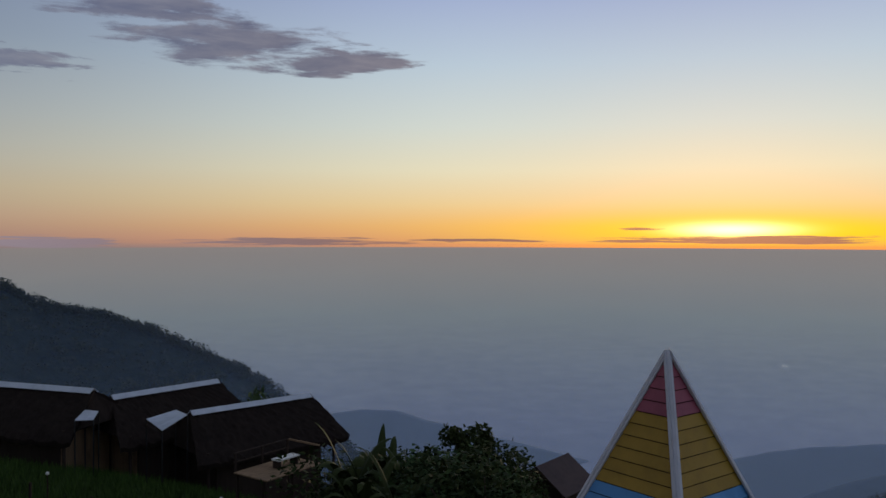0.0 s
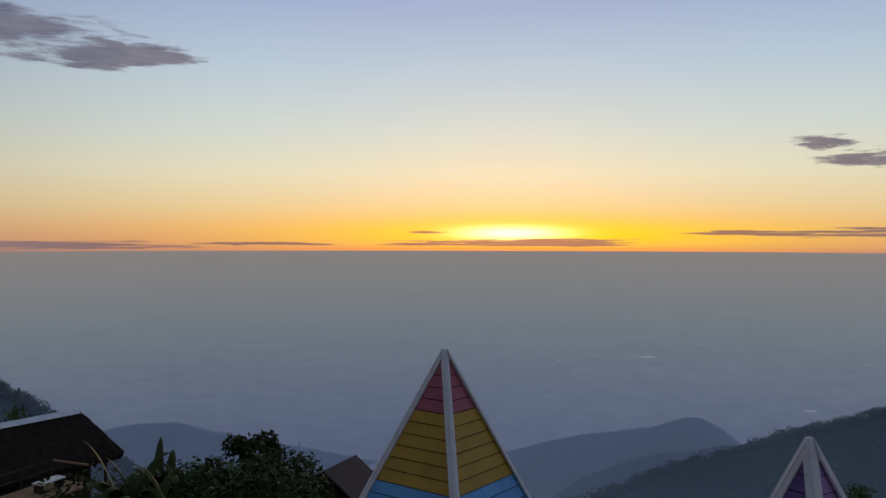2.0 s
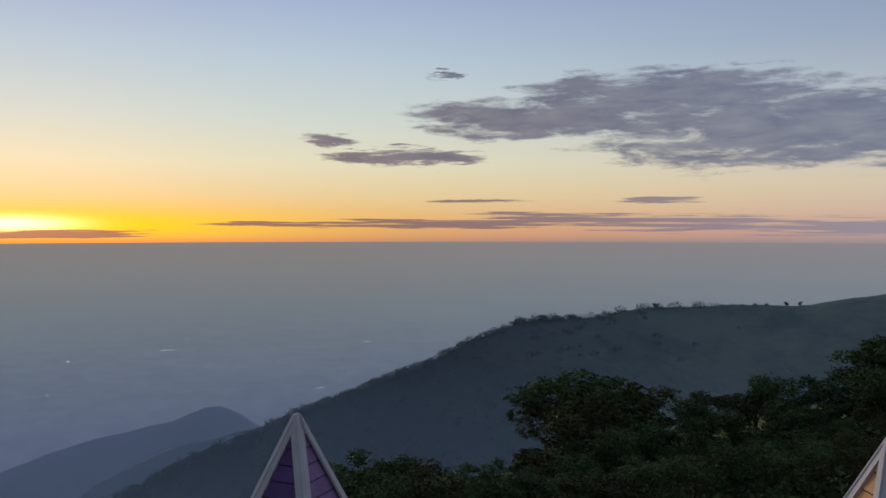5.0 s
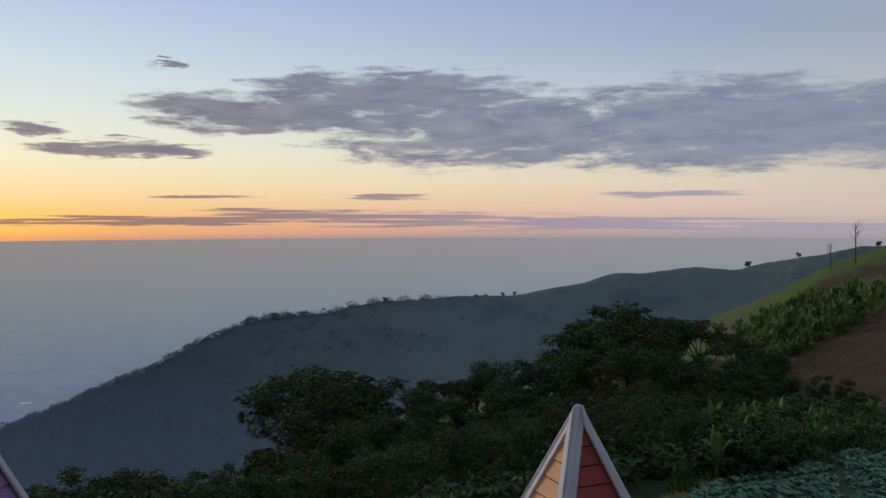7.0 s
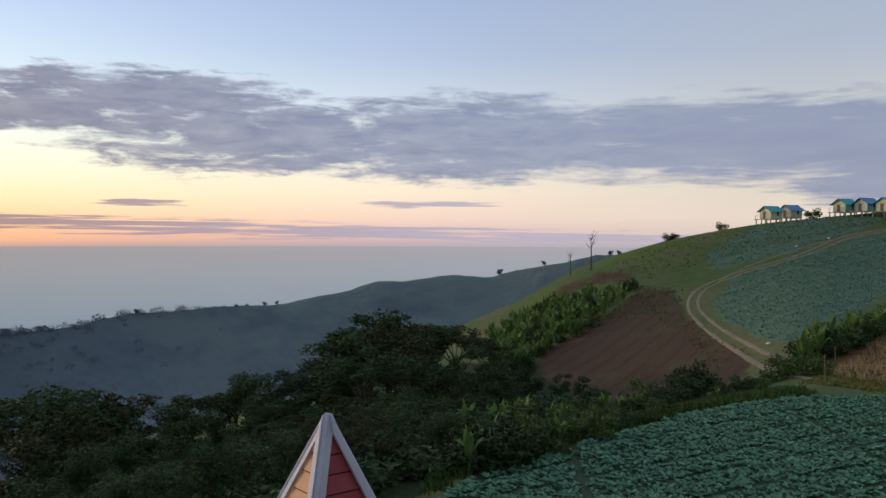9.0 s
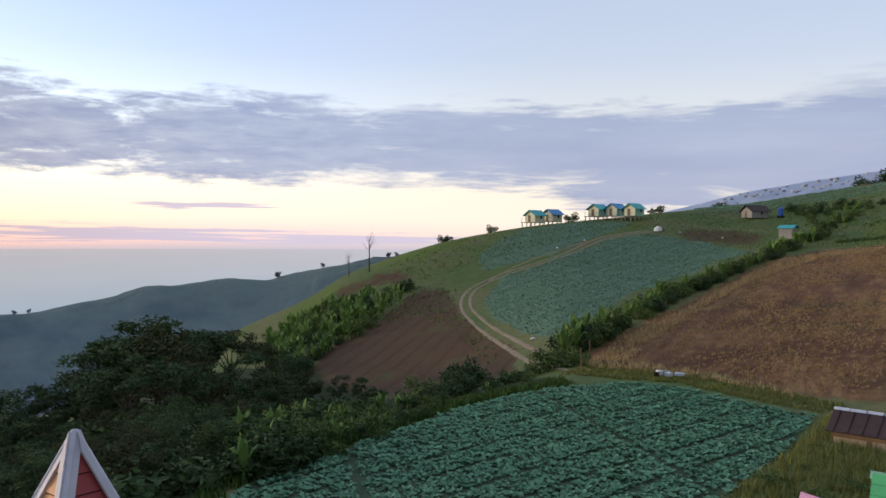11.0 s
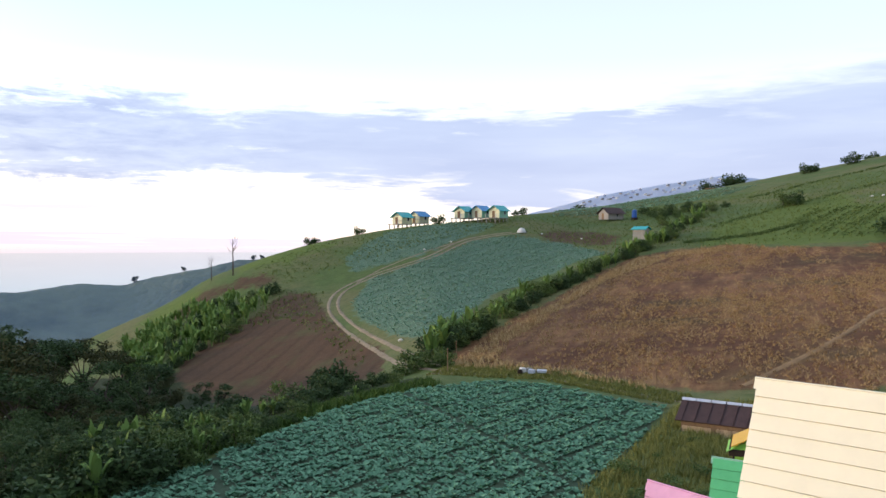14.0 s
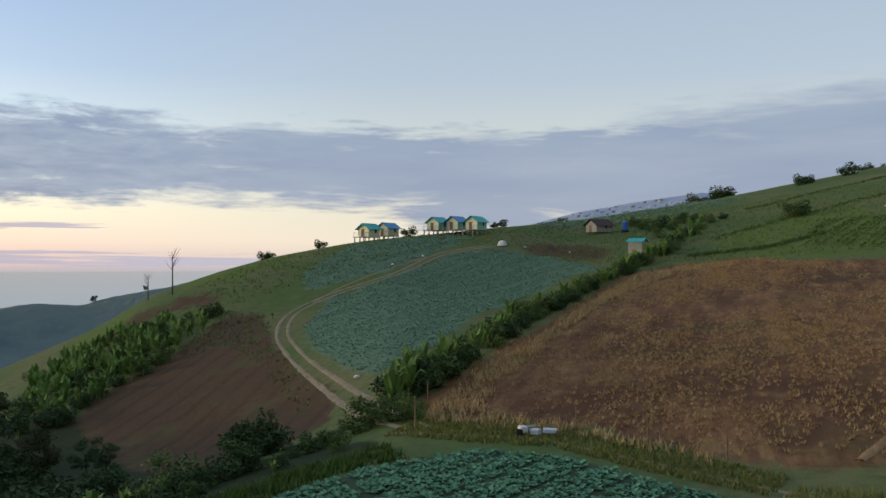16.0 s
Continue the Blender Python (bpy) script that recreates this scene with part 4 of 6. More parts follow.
seeds = [("leaf", False), ("leaf", False), ("leaf_brown", False), ("leaf", True), ("leaf_brown", True), ("leaf", False)]
stock = []


def wood_tree(az, r, el, kind=None, wide=1.0):
    p = spot(az, r)
    tall = r * math.tan(radians(el)) - p.z
    tall = max(2.5, min(15.0, tall))
    k = int(rng_w.randint(len(seeds))) if kind is None else kind
    s = tall / 9.9
    if k < len(stock):
        ob = planted(stock[k], p, s * wide, rng_w.uniform(0, 6.28), 1 / wide)
    else:
        k = len(stock)
        ob = broadleaf(Matrix.Translation(p), 40 + k, seeds[k][0], 4000 if not seeds[k][1] else 3000, 0.19, open_crown=seeds[k][1],
                       label="dark broadleaf tree in the hillside woods" if seeds[k][0] == "leaf" else "russet-leaved tree in the hillside woods")
        ob.scale = (s * wide, s * wide, s)
        stock.append(ob)


for k in range(6):
    wood_tree(70 + 2.2 * k, 92, float(np.interp(70 + 2.2 * k, W_AZ, W_EL)) - 0.4)
for az in np.arange(38, 92.5, 1.7):
    a = az + rng_w.uniform(-0.5, 0.5)
    if 50.5 < a < 56:
        continue
    wood_tree(a, float(np.interp(a, W_AZ, W_R)) * rng_w.uniform(0.94, 1.06), float(np.interp(a, W_AZ, W_EL)) + rng_w.uniform(-0.5, 0.25), wide=rng_w.uniform(0.9, 1.25))
wood_tree(56.9, 78, -9.6, 3, 1.0)
wood_tree(59.2, 80, -9.9, 4, 1.0)
wood_tree(77.6, 95, -5.5, 3, 1.0)
wood_tree(79.2, 95, -5.3, 0, 1.0)
for ring, drop in ((0.88, 1.3), (0.78, 2.6), (0.68, 3.8), (0.58, 5.2), (0.49, 6.8), (0.41, 8.4), (0.35, 10.0)):
    for az in np.arange(38, 90 - 10 * (1 - ring), 2.6):
        a = az + rng_w.uniform(-0.8, 0.8)
        r = float(np.interp(a, W_AZ, W_R)) * ring * rng_w.uniform(0.95, 1.05)
        edge = float(np.interp(a, B_AZ, (40, 40, 40, 38, 33, 30, 16, 15, 18, 26, 36, 45, 52, 58, 60, 57, 52, 50, 45, 40, 40)))
        if r < edge + 4:
            continue
        wood_tree(a, r, float(np.interp(a, W_AZ, W_EL)) - drop + rng_w.uniform(-1.2, 0.9), wide=rng_w.uniform(0.95, 1.3))

# shrubs and bananas along the plots
rng_s = np.random.RandomState(8)
bushes = [shrub(Matrix.Translation(spot(93, 66)), 3, "leaf"), shrub(Matrix.Translation(spot(96, 62)), 4, "leaf_light", label="bright green leafy shrub beside the fields"), shrub(Matrix.Translation(spot(99, 64)), 5, "leaf")]
clump = [banana(Matrix.Translation(spot(90, 140)), 3), banana(Matrix.Translation(spot(91.5, 138)), 4)]


def bush(az, r, size, kind=None, squat=1.0):
    planted(bushes[int(rng_s.randint(3)) if kind is None else kind], spot(az, r, -0.3 * size), size, rng_s.uniform(0, 6.28), squat)


def stand(az, r, size):
    planted(clump[int(rng_s.randint(2))], spot(az, r), size, rng_s.uniform(0, 6.28))


for az in np.arange(84, 105.8, 0.62):
    top = float(np.interp(az, (84, 88, 92, 95, 98, 101, 104, 107), (-11.5, -11, -11.0, -10.8, -9.9, -9.5, -8.9, -8.7)))
    edge = float(np.interp(az, (84.6, 92.8, 98.5, 104.3, 110.2), (35, 42, 49, 56, 60.5)))
    for k in (-0.25, 0.3, 1, 1.9):
        a, r = az + rng_s.uniform(-0.4, 0.4), edge + 2.2 + 6 * k + rng_s.uniform(-1, 1)
        p = spot(a, r)
        tall = r * math.tan(radians(top - 1.2 + 0.6 * k + rng_s.uniform(-0.5, 0.4))) - p.z
        if tall > 0.8:
            if rng_s.rand() < 0.35:
                stand(a, r, min(2.2, tall / 2.7))
            else:
                bush(a, r, min(3.6, tall / 1.9))
# undergrowth that fills the gully between the trees
lobes = []
for k in range(640):
    a = rng_s.uniform(44, 93)
    far = float(np.interp(a, W_AZ, W_R))
    edge = float(np.interp(a, (38, 60, 75, 85, 93), (17, 20, 28, 38, 44)))
    r = edge + (far - edge) * rng_s.rand() ** 1.4
    p = spot(a, r)
    roof = r * math.tan(radians(float(np.interp(a, W_AZ, W_EL)) - 1.0 - 9.5 * (1 - r / far))) - p.z
    s = max(0.6, min(1.8, roof * 0.36))
    lobes.append((p.x, p.y, p.z + s * 0.6, s * 1.1, s * 0.8))
v, f = leaf_cloud(np.random.RandomState(12), lobes, 640 * 210, 0.19)
tagged(foliage("undergrowth", v, f, "leaf"), "dense dark green undergrowth between the trees", "undergrowth", kind="stuff")
for da, dr, s in ((99.4, 74, 1.5), (98.8, 73, 1.2), (100.0, 74, 1.2)):
    bush(da, dr, s, 0, 1.2)
for k in range(330):
    a, r = rng_s.uniform(85.5, 95.4), rng_s.uniform(104, 154)
    q = bearing(a, r, 0)
    if inside(np.array(q.x), np.array(q.y), [(85.8, 148), (90.2, 152), (93, 150), (95.4, 138), (93.4, 127), (90.2, 120), (88.5, 110), (86, 106)]):
        (stand if rng_s.rand() < 0.76 else bush)(a, r, rng_s.uniform(0.7, 1.3))
HEDGE = [(106.3, 77), (109.6, 88), (113.2, 107), (116.9, 127), (120.1, 147), (122.3, 165), (124.6, 206)]
for k in range(130):
    u = (k / 130) ** 1.1 * 6
    i = min(5, int(u))
    p = bearing(*HEDGE[i], 0).lerp(bearing(*HEDGE[i + 1], 0), u - i)
    a, r = math.degrees(math.atan2(p.x, p.y)) + rng_s.uniform(-0.4, 0.4), p.length + rng_s.uniform(-1.6, 1.6)
    if rng_s.rand() < 0.4:
        stand(a, r, rng_s.uniform(0.8, 1.25))
    else:
        bush(a, r, rng_s.uniform(0.8, 1.25) * (1.2 if k < 16 else 1.0))
for a, r, s, kind in ((95.2, 146, 1.5, 0), (130.1, 206, 2.2, 0), (129.6, 206, 1.8, 1), (130.9, 290, 2.2, 0), (131.3, 292, 1.8, 0), (133.5, 296, 2.6, 0), (134.6, 330, 2.2, 0), (135.5, 335, 1.8, 0), (136.3, 338, 2.4, 2), (125.0, 318, 3.4, 0), (126.4, 320, 3.6, 0),
                      (126.8, 320, 3.0, 2), (115.0, 255, 1.8, 0), (115.6, 258, 2.2, 0), (116.3, 262, 3.0, 2), (117.2, 265, 1.8, 0), (118.6, 290, 1.6, 0), (112.1, 206, 0.9, 0), (112.6, 208, 1.1, 2), (106.7, 193, 1.5, 0), (101.2, 190, 1.2, 0), (97.8, 184, 1.1, 0),
                      (98.2, 184, 0.9, 0), (120.8, 215, 1.4, 0), (121.4, 209, 1.3, 1), (121.9, 203, 1.5, 0), (122.5, 211, 1.6, 2), (123.1, 204, 1.3, 1), (123.6, 216, 1.6, 2), (124.4, 214, 1.5, 0), (125.2, 210, 1.2, 1), (126.0, 216, 1.0, 0), (122.0, 190, 1.2, 1), (123.0, 184, 1.1, 0), (136.5, 148, 3.4, 0), (137.4, 148, 3.8, 0), (106.6, 71.5, 0.9, 1), (105.4, 72, 1.0, 1), (104.6, 71, 1.1, 1), (107.4, 70.5, 0.7, 1)):
    bush(a, r, s, kind)

for k in range(50):
    a, r = rng_s.uniform(114, 126), rng_s.uniform(24, 50)
    q = bearing(a, r, 0)
    if inside(np.array(q.x), np.array(q.y), [(113, 24), (117.4, 31.5), (119.2, 35.5), (122, 42.5), (123.5, 44), (126, 42), (127, 24)]):
        bush(a, r, rng_s.uniform(0.25, 0.5), 1, 0.7)

# dead trees on the skyline
for a, r, tall in ((92.7, 168, 7.5), (91.3, 172, 5.0)):
    rng = np.random.RandomState(int(r))
    limbs = [rod((0, 0, -0.5), (0.1, 0, 4.2), 0.16, 0.10, 6), rod((0.1, 0, 4.1), (0.25, 0.1, 7.0), 0.10, 0.03, 5)]
    for k in range(9):
        b = rng.uniform(0, 6.28)
        z = rng.uniform(2.8, 6.0)
        mid = Vector((0.1 + math.cos(b) * 0.7, math.sin(b) * 0.7, z + 0.8))
        limbs += [rod((0.12, 0, z), mid, 0.05, 0.03, 4), rod(mid, mid + Vector((math.cos(b) * 0.5, math.sin(b) * 0.5, 0.9)), 0.03, 0.01, 4)]
    t = thing("dead_tree", Matrix.Translation(spot(a, r)), "bare grey dead tree on the skyline", "tree", "dead trees")
    t.scale = (tall / 7, tall / 7, tall / 7)
    part("trunk", joined(limbs), "bark", t)


# woods on the far ridges and lone trees along their crests
def far_woods(name, line, n, size, seed, lo, hi, label, az_min, az_max, mat):
    az, rc, zc, ob = line
    rng = np.random.RandomState(seed)
    me = ob.data
    co = np.empty(len(me.vertices) * 3, np.float32)
    me.vertices.foreach_get("co", co)
    co = co.reshape(len(az), -1, 3)
    lobes = []
    for _ in range(n):
        i = rng.randint(len(az))
        if not az_min <= az[i] <= az_max or rng.rand() < (az[i] - 44) / 24:
            continue
        j = 35 if rng.rand() < 0.4 else rng.randint(12, 35)
        s = size * rng.uniform(0.6, 1.35) * (1.4 if j == 35 and rng.rand() < 0.4 else 1.0)
        c = co[i, j] + rng.normal(size=3) * (1.5, 1.5, 0.2)
        lobes.append((c[0], c[1], c[2] + s * rng.uniform(-0.3, 0.35), s, s * 0.8))
    v, f = leaf_cloud(rng, lobes, len(lobes) * 50, size * 0.25, 0.9, 0.8)
    tagged(foliage(name, v, f, mat), label, "woods", kind="stuff")


M["ridge_leaf"] = leafy("ridge_leaf", (0.052, 0.068, 0.054), (0.03, 0.042, 0.036))
far_woods("ridge_woods", east, 3400, 2.5, 5, 0, 1, "dark trees along the ridge", 20, 68, "ridge_leaf")
far_woods("western_woods", west, 3400, 2.0, 6, 0, 1, "dark wooded ridge trees", -45, -6, "ridge_leaf")
lone = shrub(Matrix.Translation(bearing(54.2, 600, 0)), 9, "ridge_leaf", 200, 0.3, label="small dark tree on the ridge crest")
for k, (a, s) in enumerate(((52.6, 4.6), (54.4, 4.2), (56.3, 3.2), (62.0, 3.6), (68.3, 2.2), (69.0, 2.0), (70.2, 2.6), (71.0, 2.4), (86.4, 4.0), (89.5, 3.2), (94.0, 3.2), (94.6, 3.0), (60, 2), (66.2, 1.8), (66.9, 2.0), (67.5, 1.8))):
    line = east
    i = int(np.argmin(np.abs(line[0] - a)))
    s *= 0.6
    p = bearing(a, float(line[1][i]), float(line[2][i]) - 0.5)
    if k == 0:
        lone.location = p
        lone.scale = (s, s, s)
    else:
        planted(lone, p, s, rng_s.uniform(0, 6.28))

# crops: heads of cabbage in rows, and dry stubble
def crop(name, plot, along, across, head, mat, label, seed, gap_every=0, petals=6, heading=147.3, lane=19.0, skew=0.0):
    rng = np.random.RandomState(seed)
    ROW, SIDE = bearing(heading, 1, 0), bearing(heading - 90, 1, 0)
    pts = [bearing(a, r, 0) for a, r in plot]
    us, vs = [p.dot(ROW) for p in pts], [p.dot(SIDE) for p in pts]
    U, V = np.meshgrid(np.arange(min(us), max(us), along), np.arange(min(vs), max(vs), across))
    idx = np.round((V - min(vs)) / across).astype(int)
    U = U + rng.uniform(-0.2, 0.2, U.shape) * along * 2
    V = V + rng.uniform(-0.12, 0.12, U.shape) * across * 2 + 0.12 * np.sin(U * 0.35 + V * 0.2)
    x, y = U * ROW.x + V * SIDE.x, U * ROW.y + V * SIDE.y
    keep = inside(x, y, plot) & (rng.rand(*U.shape) > 0.035)
    if gap_every:
        keep &= (idx % gap_every != 0) | (rng.rand(*U.shape) < 0.04)
        keep &= np.abs((U - skew * V - min(us)) % lane - 5) > 0.24
    xs, ys = x[keep], y[keep]
    v, f = [], []
    for px, py in zip(xs, ys):
        s = head * rng.uniform(0.6, 1.3)
        z = gz(px, py)
        a0 = rng.uniform(0, 6.28)
        for k in range(petals):
            a = a0 + 6.283 * k / petals
            c, d = math.cos(a), math.sin(a)
            w = s * 0.42
            h = s * rng.uniform(0.25, 0.95)
            o = len(v)
            v += [(px + c * s * 0.12, py + d * s * 0.12, z + 0.02), (px + c * s * 0.6 - d * w, py + d * s * 0.6 + c * w, z + h * 0.8), (px + c * s * 0.95, py + d * s * 0.95, z + h), (px + c * s * 0.6 + d * w, py + d * s * 0.6 - c * w, z + h * 0.8)]
            f.append((o, o + 1, o + 2, o + 3))
    tagged(foliage(name, v, f, mat), label, "crop", kind="stuff")


crop("cabbages", CABBAGES, 0.30, 0.33, 0.205, "cabbage", "rows of blue-green cabbages on the mound", 2, gap_every=7, petals=7, heading=143.4, lane=16.0, skew=0.674)
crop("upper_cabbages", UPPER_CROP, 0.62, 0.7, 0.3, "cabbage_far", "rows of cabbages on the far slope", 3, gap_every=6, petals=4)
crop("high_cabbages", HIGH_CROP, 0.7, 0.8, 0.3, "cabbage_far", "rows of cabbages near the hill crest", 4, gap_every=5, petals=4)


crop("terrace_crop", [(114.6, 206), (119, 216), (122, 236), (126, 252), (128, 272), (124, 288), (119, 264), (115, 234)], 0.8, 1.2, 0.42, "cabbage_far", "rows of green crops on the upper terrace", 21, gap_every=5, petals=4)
crop("hill_crop", [(129.5, 160), (133.6, 150), (139, 158), (138, 186), (131, 196)], 0.7, 1.1, 0.34, "leaf_light", "rows of young green crops on the steep slope", 22, gap_every=4, petals=4)


def tufts(name, n, place, mat, tall, blades, label, category, seed, lean=0.5, wide=0.03):
    rng = np.random.RandomState(seed)
    v, f = [], []
    while n > 0:
        n -= 1
        p = place(rng)
        if p is None:
            continue
        for _ in range(blades):
            a, h = rng.uniform(0, 6.28), tall * rng.uniform(0.5, 1.3)
            c, d = math.cos(a), math.sin(a)
            ox, oy = rng.normal(size=2) * tall * 0.3
            o = len(v)
            w = wide * (0.7 + 0.6 * rng.rand())
            v += [(p.x + ox - d * w, p.y + oy + c * w, p.z - 0.03), (p.x + ox + d * w, p.y + oy - c * w, p.z - 0.03), (p.x + ox + c * h * lean, p.y + oy + d * h * lean, p.z + h)]
            f.append((o, o + 1, o + 2))
    tagged(foliage(name, v, f, mat), label, category, kind="stuff")


def on_plot(plot, patch=0.0):
    pts = [bearing(a, r, 0) for a, r in plot]
    x0, x1, y0, y1 = min(p.x for p in pts), max(p.x for p in pts), min(p.y for p in pts), max(p.y for p in pts)

    def place(rng):
        for _ in range(12):
            x, y = rng.uniform(x0, x1), rng.uniform(y0, y1)
            if patch and noise.noise(Vector((x * 0.09, y * 0.09, 0))) + 0.6 * noise.noise(Vector((x * 0.4, y * 0.4, 3))) < patch * rng.uniform(-1.2, 1):
                continue
            if inside(np.array(x), np.array(y), plot):
                return Vector((x, y, gz(x, y)))
        return None
    return place


def drifts(plot, n, heading, seed):
    """Places gathered in drifts that lie along the plough lines."""
    rng = np.random.RandomState(seed)
    put = on_plot(plot)
    along, across = bearing(heading, 1, 0), bearing(heading + 90, 1, 0)
    heart = []
    while len(heart) < n:
        p = put(rng)
        if p is not None and noise.noise(Vector((p.x * 0.05, p.y * 0.05, 7))) + 0.5 * noise.noise(Vector((p.x * 0.16, p.y * 0.16, 2))) > rng.uniform(-0.55, 0.3):
            heart.append(p)

    def place(rng):
        p = heart[rng.randint(n)] + along * rng.normal() * 1.5 + across * rng.normal() * 0.45
        return Vector((p.x, p.y, gz(p.x, p.y)))
    return place


tufts("stubble", 21000, drifts(STUBBLE, 2600, 128, 51), "straw", 0.2, 6, "dry straw-coloured stubble tufts on brown soil", "stubble", 5, 0.9, 0.032)
tufts("bank_grass", 6500, on_plot([(112, 24), (116.4, 31.5), (118, 35.5), (120.8, 42.5), (122.8, 53), (124, 56), (131, 55), (137, 46), (137, 16), (120, 14)]), "bank", 0.36, 7, "long grass on the bank by the hut", "grass", 6, 0.5, 0.025)
tufts("path_grass", 2600, on_plot([(106, 66), (110, 63), (114, 61.5), (118, 57), (122.5, 54.5), (124, 58), (118, 64), (112, 69), (107.5, 72)]), "bank", 0.22, 5, "grass along the field path", "grass", 7, 0.5, 0.04)
tufts("slope_grass", 9000, on_plot([(-34, 12), (-34, 33), (-20, 33), (-8, 30), (-4, 26), (-8, 15), (-20, 10)]), "grass_shade", 0.34, 6, "dark grass on the near slope", "grass", 8, 0.5, 0.02)
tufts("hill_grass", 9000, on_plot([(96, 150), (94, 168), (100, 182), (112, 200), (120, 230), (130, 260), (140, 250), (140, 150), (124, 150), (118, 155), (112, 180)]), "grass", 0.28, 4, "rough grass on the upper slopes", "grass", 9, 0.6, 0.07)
tufts("hut_grass", 7000, on_plot([(-34, 28), (-34, 46), (-20, 44), (-10, 42), (-8, 28)]), "grass_shade", 0.4, 6, "dark grass below the thatched huts", "grass", 11, 0.5, 0.025)
tufts("edge_grass", 1500, on_plot([(80, 29), (84.6, 35.3), (92.8, 42.3), (98.5, 49.3), (104.3, 56.3), (107, 58.5), (106, 63), (98, 55), (92, 48), (84, 40)]), "grass_shade", 0.38, 6, "tall grass at the cabbage field edge", "grass", 12, 0.6, 0.04)
tufts("gully_grass", 450, on_plot([(92, 124), (94, 152), (99.0, 141), (98.7, 128), (100, 110), (102.6, 92), (101, 88), (98.5, 112), (96, 128)]), "grass", 0.34, 4, "rough dry grass beside the track", "grass", 13, 0.6, 0.06)


for k, plot in enumerate(([(125.2, 177), (129, 200), (133.5, 221), (138, 236), (138, 241), (133.5, 226), (129, 204), (125.0, 181)], [(123.4, 156), (128, 160), (131, 171), (131, 174), (128, 163), (123.4, 159)],
                          [(127.5, 232), (131, 250), (137, 270), (137, 276), (131, 254), (127.3, 236)])):
    tufts("terrace_grass", 420, on_plot(plot), "leaf_light", 0.42, 6, "tall weeds along the edge of a terrace", "weeds", 31 + k, 0.6, 0.07)
tufts("straw_border", 2600, on_plot([(107.6, 70.5), (110.6, 85), (114.2, 99), (117.8, 121), (120.3, 141), (123, 145.5), (126, 147), (126, 143), (122.6, 141), (118.3, 118), (114.8, 96), (111.4, 80), (111, 72), (116, 66.5), (121, 61.5), (121, 59.5), (115.9, 63.8), (111, 67.5)]), "straw", 0.42, 6, "pale dry grass along the edge of the brown field", "grass", 35, 0.6, 0.05)


# ---- tracks ----
def track(name, line, offset, width, label, lift=0.07, mat="track"):
    """A beaten strip that follows the ground beside a line of bearings and ranges."""
    pts = [bearing(a, r, 0) for a, r in line]
    path = []
    for i in range(len(pts) - 1):
        p0, p1, p2, p3 = pts[max(i - 1, 0)], pts[i], pts[i + 1], pts[min(i + 2, len(pts) - 1)]
        n = max(3, int((p2 - p1).length / 0.8))
        for k in range(n):
            u = k / n
            path.append(0.5 * (2 * p1 + (p2 - p0) * u + (2 * p0 - 5 * p1 + 4 * p2 - p3) * u * u + (3 * p1 - p0 - 3 * p2 + p3) * u ** 3))
    v, f = [], []
    rng = np.random.RandomState(len(path))
    for i in range(len(path) - 1):
        d = (path[i + 1] - path[i]).normalized()
        side = Vector((d.y, -d.x, 0))
        w = width * rng.uniform(0.75, 1.2) / 2
        for s in (-1, -0.4, 0.4, 1):
            q = path[i] + side * (offset + s * w)
            v.append((q.x, q.y, gz(q.x, q.y) + (lift if abs(s) < 0.9 else -0.02)))
        if i:
            o = 4 * (i - 1)
            f += [(o + k, o + k + 1, o + k + 5, o + k + 4) for k in range(3)]
    ob = new(name, sheet(name, v, f, M[mat]))
    return tagged(ob, label, "track", kind="structure")


ROAD = [(107.6, 68), (105.7, 74), (103.1, 90), (100.4, 113), (99.45, 128), (99.9, 139), (101.9, 145.5), (105.9, 153), (108.8, 168), (112.2, 176)]
track("road_rut", ROAD, -0.72, 0.6, "pale wheel rut of the dirt track")
track("road_rut", ROAD, 0.72, 0.6, "pale wheel rut of the dirt track")
track("path_strip", [(106, 67), (110, 65), (113, 64), (118.4, 59), (123.3, 55.5), (126, 54)], 0, 0.5, "narrow earth path between the fields", 0.05)
track("path_bare", [(127, 60), (131.4, 70), (134, 80), (135.3, 86), (139, 88)], 0, 0.65, "worn pale footpath across the brown field", 0.08, "soil_path")
track("path_upper", [(101.0, 143), (102.5, 149), (105, 156), (108, 166)], 0, 0.5, "thin path above the dirt track", 0.06)


